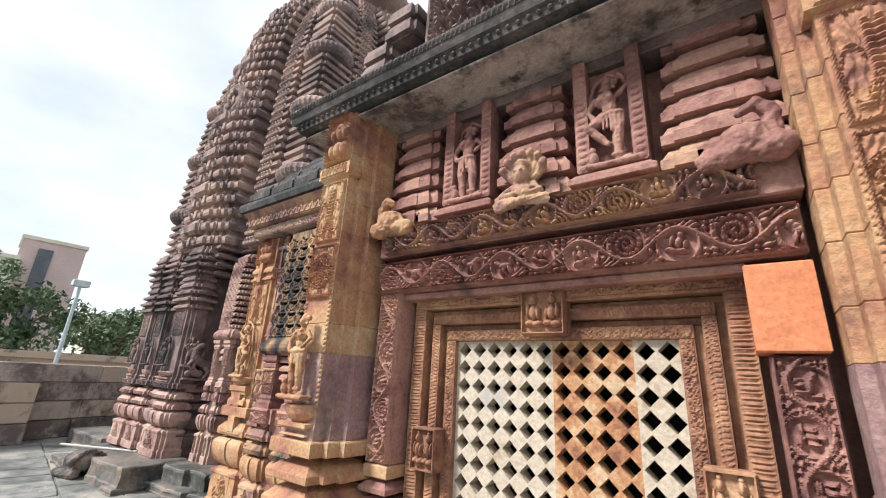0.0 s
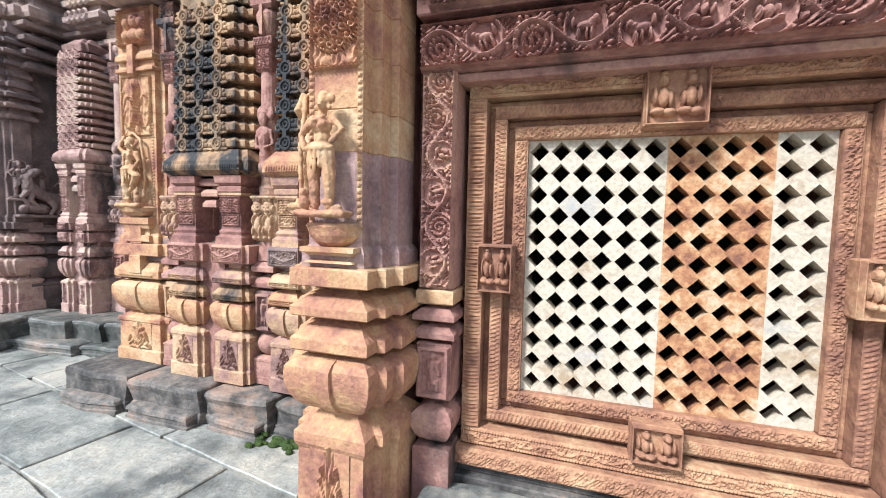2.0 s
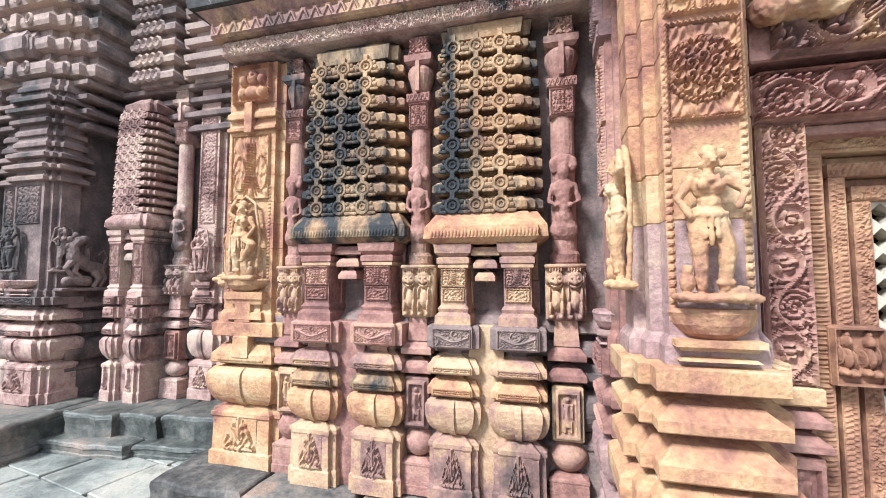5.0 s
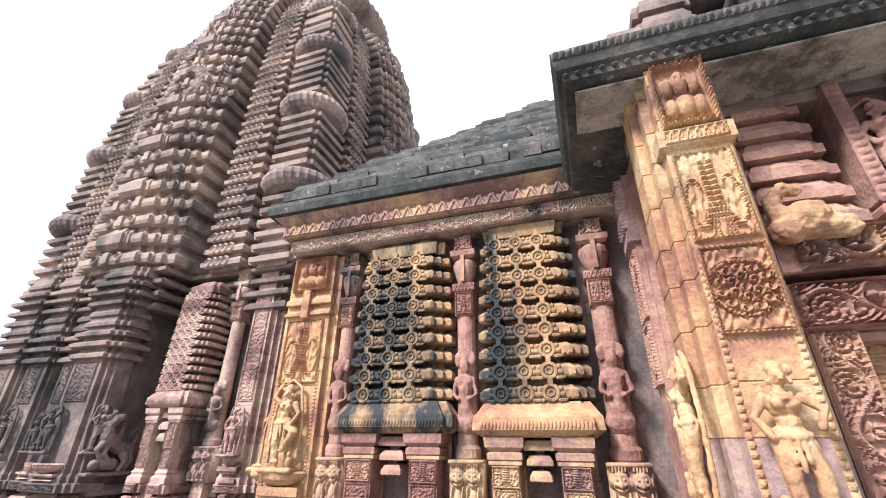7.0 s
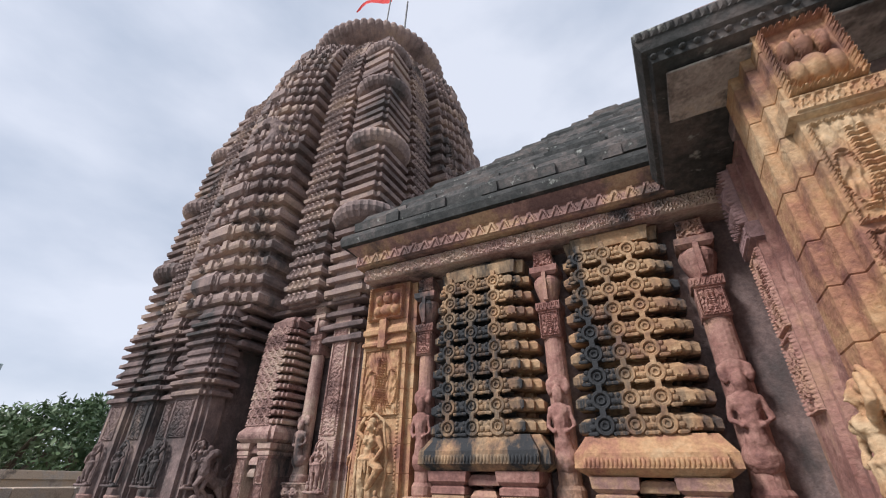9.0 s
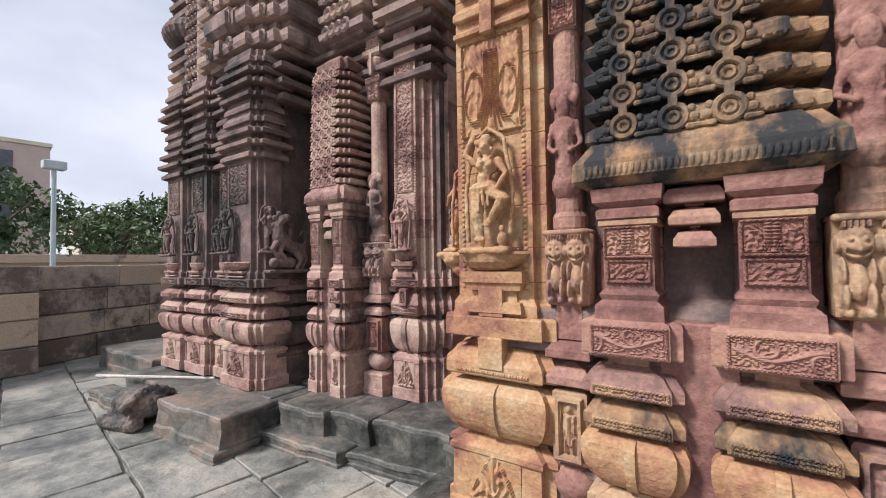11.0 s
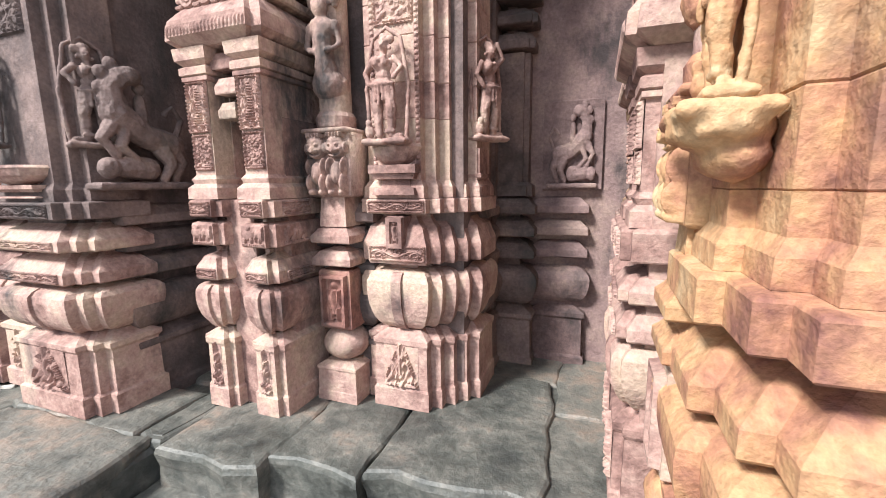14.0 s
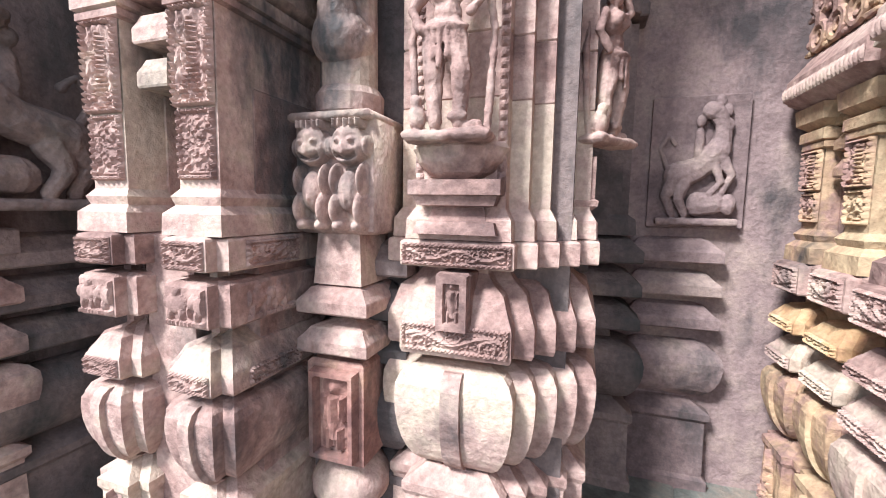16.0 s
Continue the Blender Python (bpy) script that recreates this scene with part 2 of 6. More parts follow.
# ---- geometry kit ----
class Geo:
    """Vertices and faces of one mesh."""

    def __init__(self):
        self.v, self.f = [], []

    def add(self, verts, faces):
        k = len(self.v)
        self.v.extend(tuple(p) for p in verts)
        self.f.extend(tuple(i + k for i in q) for q in faces)
        return self

    def box(self, x0, x1, y0, y1, z0, z1, c=0.006):
        """A block with chamfered edges."""
        c = min(c, (x1 - x0) / 3, (y1 - y0) / 3, (z1 - z0) / 3)
        return self.stack([(x0 + c, y1 - c), (x0 + c, y0 + c), (x1 - c, y0 + c), (x1 - c, y1 - c)], [(z0, 0), (z0 + c, c), (z1 - c, c), (z1, 0)])

    def stack(self, plan, profile):
        """Rings of a right-angled plan, each pushed out by its offset; closed above and below."""
        n = len(plan)
        normals = []
        for i in range(n):
            (ax, ay), (bx, by) = plan[i], plan[(i + 1) % n]
            d = math.hypot(bx - ax, by - ay) or 1
            normals.append(((by - ay) / d, (ax - bx) / d))
        verts = []
        for z, o in profile:
            for i in range(n):
                (px, py), (qx, qy) = normals[i - 1], normals[i]
                k = 1 + px * qx + py * qy
                k = max(k, 0.3)
                verts.append((plan[i][0] + o * (px + qx) / k, plan[i][1] + o * (py + qy) / k, z))
        faces = [tuple(reversed(range(n)))]
        for r in range(len(profile) - 1):
            for i in range(n):
                j = (i + 1) % n
                faces.append((r * n + i, r * n + j, (r + 1) * n + j, (r + 1) * n + i))
        faces.append(tuple((len(profile) - 1) * n + i for i in range(n)))
        return self.add(verts, faces)

    def lathe(self, cx, cy, profile, n=20, rib=0.0, ribs=0):
        """Profile of (z, radius) turned about an upright axis, with optional ribs."""
        verts, m = [], len(profile)
        for z, r in profile:
            for i in range(n):
                a = 2 * math.pi * i / n
                k = r * (1 + rib * abs(math.cos(a * ribs / 2))) if ribs else r
                verts.append((cx + k * math.cos(a), cy + k * math.sin(a), z))
        faces = [tuple(reversed(range(n)))]
        for r in range(m - 1):
            for i in range(n):
                j = (i + 1) % n
                faces.append((r * n + i, r * n + j, (r + 1) * n + j, (r + 1) * n + i))
        faces.append(tuple((m - 1) * n + i for i in range(n)))
        return self.add(verts, faces)

    def blob(self, c, r, n=10, m=7):
        """An ellipsoid; r is one radius or three."""
        rx, ry, rz = (r, r, r) if isinstance(r, (int, float)) else r
        verts = [(c[0], c[1], c[2] - rz)]
        for k in range(1, m):
            b = -math.pi / 2 + math.pi * k / m
            for i in range(n):
                a = 2 * math.pi * i / n
                verts.append((c[0] + rx * math.cos(b) * math.cos(a), c[1] + ry * math.cos(b) * math.sin(a), c[2] + rz * math.sin(b)))
        verts.append((c[0], c[1], c[2] + rz))
        faces = [(0, 1 + (i + 1) % n, 1 + i) for i in range(n)]
        for k in range(m - 2):
            for i in range(n):
                j = (i + 1) % n
                faces.append((1 + k * n + i, 1 + k * n + j, 1 + (k + 1) * n + j, 1 + (k + 1) * n + i))
        top, base = len(verts) - 1, 1 + (m - 2) * n
        faces += [(top, base + i, base + (i + 1) % n) for i in range(n)]
        return self.add(verts, faces)

    def limb(self, points, radii, n=8):
        """A tube with round ends through the points."""
        pts = [Vector(p) for p in points]
        verts, faces = [], []
        for k, p in enumerate(pts):
            d = (pts[min(k + 1, len(pts) - 1)] - pts[max(k - 1, 0)]).normalized()
            side = d.cross(Vector((0.3, 1, 0.2))).normalized()
            up = side.cross(d)
            for i in range(n):
                a = 2 * math.pi * i / n
                verts.append(p + radii[k] * (math.cos(a) * side + math.sin(a) * up))
        for k in range(len(pts) - 1):
            for i in range(n):
                j = (i + 1) % n
                faces.append((k * n + i, k * n + j, (k + 1) * n + j, (k + 1) * n + i))
        faces += [tuple(reversed(range(n))), tuple((len(pts) - 1) * n + i for i in range(n))]
        self.add(verts, faces)
        for p, r in ((pts[0], radii[0]), (pts[-1], radii[-1])):
            self.blob(p, r * 0.98, 8, 5)
        return self

    def ring(self, c, r, t, n=14, m=6):
        """A torus that lies in an upright plane, facing -y."""
        verts, faces = [], []
        for i in range(n):
            a = 2 * math.pi * i / n
            for k in range(m):
                b = 2 * math.pi * k / m
                q = r + t * math.cos(b)
                verts.append((c[0] + q * math.cos(a), c[1] - t * math.sin(b), c[2] + q * math.sin(a)))
        for i in range(n):
            for k in range(m):
                faces.append((i * m + k, i * m + (k + 1) % m, ((i + 1) % n) * m + (k + 1) % m, ((i + 1) % n) * m + k))
        return self.add(verts, faces)

    def relief(self, x0, x1, z0, z1, y, depth, height, step=0.008):
        """A carved face towards -y: height(u, v) from 0 to 1 over metres from the lower corner; it rises by depth over the plane y."""
        nu, nv = max(6, int((x1 - x0) / step)), max(4, int((z1 - z0) / step))
        u, v = np.meshgrid(np.linspace(0, x1 - x0, nu + 1), np.linspace(0, z1 - z0, nv + 1), indexing="ij")
        h = np.clip(height(u, v), 0, 1)
        h[0, :] = h[-1, :] = 0
        h[:, 0] = h[:, -1] = 0
        verts = np.stack([x0 + u, y - depth * h, z0 + v], -1).reshape(-1, 3)
        idx = np.arange((nu + 1) * (nv + 1)).reshape(nu + 1, nv + 1)
        faces = np.stack([idx[:-1, :-1], idx[1:, :-1], idx[1:, 1:], idx[:-1, 1:]], -1).reshape(-1, 4)
        k = len(self.v)
        self.v.extend(map(tuple, verts.tolist()))
        self.f.extend(map(tuple, (faces + k).tolist()))
        return self

    def side_relief(self, y0, y1, z0, z1, x, depth, height, step=0.008, way=1):
        """The same carved face on an upright plane x, towards +x (way 1) or -x (way -1)."""
        g = Geo().relief(y0, y1, z0, z1, 0, depth, height, step)
        self.add([(x - way * b, a, c) for a, b, c in g.v], g.f if way > 0 else [tuple(reversed(q)) for q in g.f])
        return self

    def mesh(self, name, smooth=False):
        me = bpy.data.meshes.new(name)
        me.from_pydata(self.v, [], self.f)
        if smooth:
            me.shade_smooth()
        me.update()
        return me


def thing(name, x, y, z, rz, label, category, group="", kind=""):
    ob = new(name)
    ob.matrix_basis = pose(x, y, z, 0, 0, rz)
    ob.empty_display_size = 0.1
    return tagged(ob, label, category, group, kind)


def part(name, geo, mat, parent=None, label="", smooth=False):
    ob = new(name, geo.mesh(name, smooth))
    ob.data.materials.append(mat)
    ob.parent = parent
    if label:
        ob["label"] = label
    return ob


def solid(name, geo, mat, label, category, kind="", group="", smooth=False):
    """A thing made of one mesh."""
    return tagged(part(name, geo, mat, None, "", smooth), label, category, group, kind)


def ratha(w, f, b, n=2, dx=0.04, dy=0.04, right=True, left=True):
    """A plan about x = 0 with its front at y = f, its back at b, and n set-back corners."""
    nl, nr = (n if left else 0), (n if right else 0)
    pts = [(-w, b)]
    for i in range(nl):
        pts += [(-w + i * dx, f + (nl - i) * dy), (-w + (i + 1) * dx, f + (nl - i) * dy)]
    pts += [(-w + nl * dx, f), (w - nr * dx, f)]
    for i in range(nr):
        pts += [(w - (nr - i) * dx, f + (i + 1) * dy), (w - (nr - i - 1) * dx, f + (i + 1) * dy)]
    return pts + [(w, b)]


def p_slab(z0, z1, o):
    h, r = z1 - z0, -0.042 - 0.2 * o
    return [(z0, r), (z0 + 0.10 * h, r), (z0 + 0.12 * h, o * 0.85), (z0 + 0.17 * h, o), (z0 + 0.46 * h, o), (z0 + 0.50 * h, o * 0.93), (z0 + 0.62 * h, o * 0.55), (z0 + 0.8 * h, o * 0.1), (z0 + 0.92 * h, r * 0.7), (z1, r)]


def p_band(z0, z1, o):
    h, r = z1 - z0, -0.042 - 0.2 * o
    return [(z0, r), (z0 + 0.12 * h, r), (z0 + 0.22 * h, o * 0.5), (z0 + 0.23 * h, o * 0.9), (z0 + 0.27 * h, o), (z0 + 0.90 * h, o), (z0 + 0.95 * h, o * 0.9), (z1, 0.3 * o)]


def p_pot(z0, z1, o):
    h, pts = z1 - z0, []
    for k in range(9):
        a = radians(90 * k / 8)
        pts.append((z0 + 0.60 * h * (1 - math.cos(a)), -0.06 + (o + 0.06) * math.sin(a) ** 0.85))
    for k in range(1, 6):
        a = radians(90 * k / 5)
        pts.append((z0 + 0.60 * h + 0.27 * h * math.sin(a), o - (o + 0.045) * (1 - math.cos(a))))
    return pts + [(z1, -0.05)]


def p_bud(z0, z1, o):
    """A cushion that swells towards its top and closes abruptly."""
    h, pts = z1 - z0, []
    for k in range(9):
        a = radians(90 * k / 8)
        pts.append((z0 + 0.70 * h * (1 - math.cos(a)), -0.055 + (o + 0.055) * math.sin(a) ** 0.9))
    return pts + [(z0 + 0.82 * h, o * 0.96), (z0 + 0.91 * h, o * 0.7), (z0 + 0.96 * h, o * 0.3), (z1, -0.03)]


def p_tier(z0, z1, o):
    h = z1 - z0
    return [(z0, -0.015), (z0 + 0.1 * h, -0.015), (z0 + 0.12 * h, o), (z0 + 0.5 * h, o), (z0 + 0.56 * h, o * 0.7), (z0 + 0.9 * h, 0.0), (z1, -0.015)]


def p_foot(z0, z1, o):
    h = z1 - z0
    return [(z0, o), (z0 + 0.24 * h, o), (z0 + 0.27 * h, o * 0.7), (z0 + 0.8 * h, o * 0.62), (z0 + 0.84 * h, o * 0.9), (z0 + 0.9 * h, o * 0.9), (z1 - 0.02 * h, -0.02), (z1, -0.03)]


# carved patterns: heights from 0 to 1 over metres
def border(h, u, v, t=0.012):
    W, H = u.max(), v.max()
    edge = np.minimum(np.minimum(u, W - u), np.minimum(v, H - v))
    bead = 0.5 + 0.5 * np.sign(np.sin(2 * np.pi * (u + v) / (1.6 * t)))
    return np.where(edge < t, 0.55 + 0.45 * bead * (edge > 0.25 * t), np.where(edge < 1.35 * t, 0.05, h))


def vine(along="u", seed=0, figures=True):
    """A winding stem whose loops hold scrolls, beasts and small seated shapes."""

    def height(u, v):
        a, c = (u, v) if along == "u" else (v, u)
        H = c.max()
        s, r = a / H, c / H - 0.5
        P = 1.05
        leaf = 0.5 + 0.5 * np.sin(21 * s + 4 * np.sin(9 * r + seed)) * np.sin(25 * r + 3 * np.sin(8 * s))
        h = 0.8 * np.clip(leaf * 2.2 - 0.7, 0, 1)
        q = random.Random(int(seed * 10) + 3)
        for k in range(-1, int(s.max() / P) + 2):
            cx, sign = (k + 0.5) * P - seed * P / np.pi, -1 if k % 2 == 0 else 1
            dx, dy = s - cx, r - sign * 0.08
            rad, ang = np.hypot(dx, dy), np.arctan2(dy, dx) * sign
            inside = rad < 0.40
            kind, flip, tilt = q.choice((0, 1, 2, 2) if figures else (0,)), q.choice((-1, 1)), q.uniform(-0.4, 0.4)
            x, y = flip * (dx * math.cos(tilt) + dy * math.sin(tilt)), dy * math.cos(tilt) - dx * math.sin(tilt)
            e = lambda ex, ey, rx, ry: np.sqrt(np.clip(1 - ((x - ex) / rx) ** 2 - ((y - ey) / ry) ** 2, 0, 1))
            if kind == 0:
                cell = np.clip(0.5 + 0.7 * np.cos(2 * np.pi * (rad / 0.15 - ang / (2 * np.pi)) + 0.6), 0, 1) * (0.72 + 0.28 * np.cos(13 * ang + 9 * rad))
            elif kind == 1:
                cell = np.maximum.reduce([e(0, 0, 0.2, 0.10), e(0.2, 0.12, 0.09, 0.09), e(0.12, 0.06, 0.1, 0.08), e(-0.14, -0.14, 0.045, 0.13), e(0.12, -0.14, 0.045, 0.13), e(0.02, -0.14, 0.04, 0.12), e(-0.24, 0.1, 0.05, 0.12)])
            else:
                cell = np.maximum.reduce([e(0, 0.22, 0.07, 0.08), e(0, 0.05, 0.085, 0.13), e(-0.12, -0.12, 0.13, 0.055), e(0.1, -0.14, 0.14, 0.06), e(0.14, 0.08, 0.05, 0.13), e(-0.13, 0.03, 0.045, 0.12)])
            h = np.where(inside, cell, h)
            h = np.maximum(h, 0.75 * np.exp(-(((rad - 0.41) / 0.035) ** 2)))
        stem = np.exp(-(((r - 0.30 * np.sin(np.pi * s / P + seed)) / 0.07) ** 2))
        h = np.maximum(h, stem)
        rim = np.minimum(c, H - c) / H
        return np.where(rim < 0.05, 0.9, np.where(rim < 0.08, 0.0, h))

    return height


def lace(cell=0.05, seed=0.0, bordered=True):
    """Close-set curled foliage."""

    def height(u, v):
        p, q = u / cell * 2 * np.pi, v / cell * 2 * np.pi
        w = np.sin(p * 0.5 + 1.3 * np.sin(q * 0.5 + seed)) * np.sin(q * 0.5 + 1.3 * np.sin(p * 0.5 + 2 * seed))
        d = 0.5 + 0.5 * np.cos(p * 0.9 + 2.2 * np.sin(q * 0.35 + seed)) * np.cos(q * 0.8 + 2 * np.sin(p * 0.3))
        h = np.clip(0.35 + 0.8 * w, 0, 1) * 0.7 + 0.4 * (d > 0.55)
        return border(np.clip(h, 0, 1), u, v) if bordered else h

    return height


def scroll_band(seed=0.0):
    """A narrow band: a winding leafy stem between two rows of square beads."""

    def height(u, v):
        H = v.max()
        r, a = v / H - 0.5, u / H
        wave = 0.17 * np.sin(2.6 * a + seed)
        h = np.exp(-(((r - wave) / 0.07) ** 2))
        curl = np.hypot((((a + seed) * 2.6 / np.pi) % 1 - 0.5) * 1.2, r + 1.1 * wave)
        h = np.maximum(h, np.clip(np.cos(curl * 24), 0, 1) * (curl < 0.33))
        h = np.maximum(h, 0.6 * (np.sin(19 * a + 5 * np.sin(13 * r + seed)) * np.sin(17 * r + 2 * np.sin(9 * a)) > 0.25))
        edge = np.minimum(np.minimum(v, H - v), np.minimum(u, u.max() - u))
        bead = np.sign(np.sin(2 * np.pi * (u + v) / 0.0125)) > -0.2
        return np.where(edge < 0.009, 0.35 + 0.65 * bead * (edge > 0.002), np.where(edge < 0.0125, 0.0, h))

    return height


def procession(seed=0.0):
    """A row of small elephants and riders over a beaded fillet."""

    def height(u, v):
        H = v.max()
        q = random.Random(int(seed * 100) + 7)
        h = np.zeros_like(u)
        c = 0.35 * H
        while c < u.max():
            k = q.uniform(0.85, 1.15)
            x, y = (u - c) / H / k, v / H - 0.08
            e = lambda ex, ey, rx, ry: np.sqrt(np.clip(1 - ((x - ex) / rx) ** 2 - ((y - ey) / ry) ** 2, 0, 1))
            h = np.maximum.reduce([h, e(0, 0.50, 0.36, 0.26), e(-0.34, 0.56, 0.18, 0.2), e(-0.46, 0.34, 0.07, 0.22), e(-0.18, 0.24, 0.09, 0.2), e(0.2, 0.24, 0.09, 0.2), 0.8 * e(0.02, 0.80, 0.12, 0.16)])
            c += H * q.uniform(0.85, 1.05)
        bead = np.sign(np.sin(2 * np.pi * u / 0.012)) > 0
        return np.where(v < 0.16 * H, 0.5 + 0.4 * bead * (v > 0.04 * H), h)

    return height


def flame_leaf(u, v):
    """A pointed spray of curled leaves that narrows upwards."""
    W, H = u.max(), v.max()
    x, y = (u / W - 0.5) * 2, v / H
    inside = np.abs(x) < 0.96 * (1 - y) ** 0.75 + 0.04
    swirl = np.cos(9 * x + 3.2 * np.sin(7 * y + 2)) * np.cos(11 * y + 3 * np.cos(6 * x))
    h = np.clip(0.35 + 0.9 * swirl, 0, 1) * inside
    h = np.maximum(h, 0.9 * np.exp(-((x / 0.10) ** 2)) * (y > 0.3) * (y < 0.98))
    return np.maximum(h, (y < 0.09) * 0.6)


def zigzag(cell=0.03):
    def height(u, v):
        H = v.max() if v.max() < u.max() else u.max()
        a, c = (u, v) if u.max() > v.max() else (v, u)
        t = np.abs(((a / cell) % 1) - 0.5) * 2
        h = (np.abs(c / H - t) < 0.22) * 0.8
        rim = np.minimum(c, H - c) / H
        return np.where(rim < 0.1, 1.0, h)

    return height


def beads(cell=0.02):
    def height(u, v):
        a, c = (u, v) if u.max() > v.max() else (v, u)
        H = c.max()
        return np.clip(1.2 - ((((a / cell) % 1) - 0.5) / 0.42) ** 2 - ((c / H - 0.5) / 0.45) ** 2, 0, 1)

    return height


def medallion(seed=0.0):
    def height(u, v):
        W, H = u.max(), v.max()
        x, y = u - W / 2, v - H / 2
        R = min(W, H) / 2
        rad, ang = np.hypot(x, y) / R, np.arctan2(y, x)
        h = np.zeros_like(u)
        for cr, m, tw in ((0.0, 1, 1), (0.36, 6, -1), (0.68, 11, 1)):
            for k in range(m):
                a = 2 * np.pi * k / m + seed + cr
                dx, dy = x / R - cr * math.cos(a), y / R - cr * math.sin(a)
                d, b = np.hypot(dx, dy), np.arctan2(dy, dx)
                h = np.maximum(h, np.clip(0.5 + 0.75 * np.cos(d * 36 - tw * b), 0, 1) * (d < 0.19))
        h = np.where(rad > 0.9, 0, h)
        h = np.where(np.abs(rad - 0.92) < 0.045, 0.6 + 0.4 * np.sign(np.sin(ang * 44)), h)
        corner = 0.5 + 0.5 * np.sin(u / 0.007) * np.sin(v / 0.008 + 2 * np.sin(u / 0.012))
        h = np.where(rad > 0.99, 0.7 * corner, h)
        return border(h, u, v, 0.010)

    return height


def swag(u, v):
    """Strings of pearls that hang from one point and part at the foot."""
    W, H = u.max(), v.max()
    x, t = (u - W / 2) / (W / 2), 1 - v / H
    foliage = np.clip(0.5 + 0.9 * np.cos(11 * x + 3 * np.sin(9 * t + 1)) * np.cos(13 * t + 3 * np.sin(7 * x)), 0, 1)
    h = 0.55 * foliage * (np.abs(x) > 0.30)
    spread = np.clip((t - 0.55) / 0.45, 0, 1) ** 1.7
    bead = 0.62 + 0.38 * np.cos(v / 0.0018)
    clear = np.abs(x) < 0.26 + 0.62 * spread
    h = np.where(clear, 0.0, h)
    for k in range(-4, 5):
        line = k * (0.052 + 0.145 * spread)
        h = np.maximum(h, np.exp(-(((x - line) / 0.027) ** 2)) * bead * (t > 0.12) * (t < 0.98 - 0.01 * k * k))
    loop = np.abs(np.hypot((np.abs(x) - 0.56) / 0.30, (t - 0.60) / 0.26) - 1)
    h = np.maximum(h, np.exp(-((loop / 0.13) ** 2)) * bead * (np.abs(x) > 0.3))
    h = np.maximum(h, np.exp(-((x / 0.34) ** 2 + ((t - 0.09) / 0.09) ** 2)) * (0.75 + 0.25 * np.cos(u / 0.004)))
    h = np.maximum(h, 0.9 * np.exp(-((x / 0.12) ** 2 + ((t - 0.9) / 0.08) ** 2)))
    return border(h, u, v, 0.010)


def strap(geo, x, w, f, profile, t=0.014):
    """A band that lies over the mouldings in front."""
    k = len(geo.v)
    for z, o in profile:
        geo.v += [(x - w / 2, f - o + 0.01, z), (x - w / 2, f - o - t, z), (x + w / 2, f - o - t, z), (x + w / 2, f - o + 0.01, z)]
    for r in range(len(profile) - 1):
        for i in range(3):
            a = k + r * 4 + i
            geo.f.append((a, a + 1, a + 5, a + 4))
    geo.f += [(k, k + 1, k + 2, k + 3), tuple(k + (len(profile) - 1) * 4 + i for i in (3, 2, 1, 0))]
    return geo


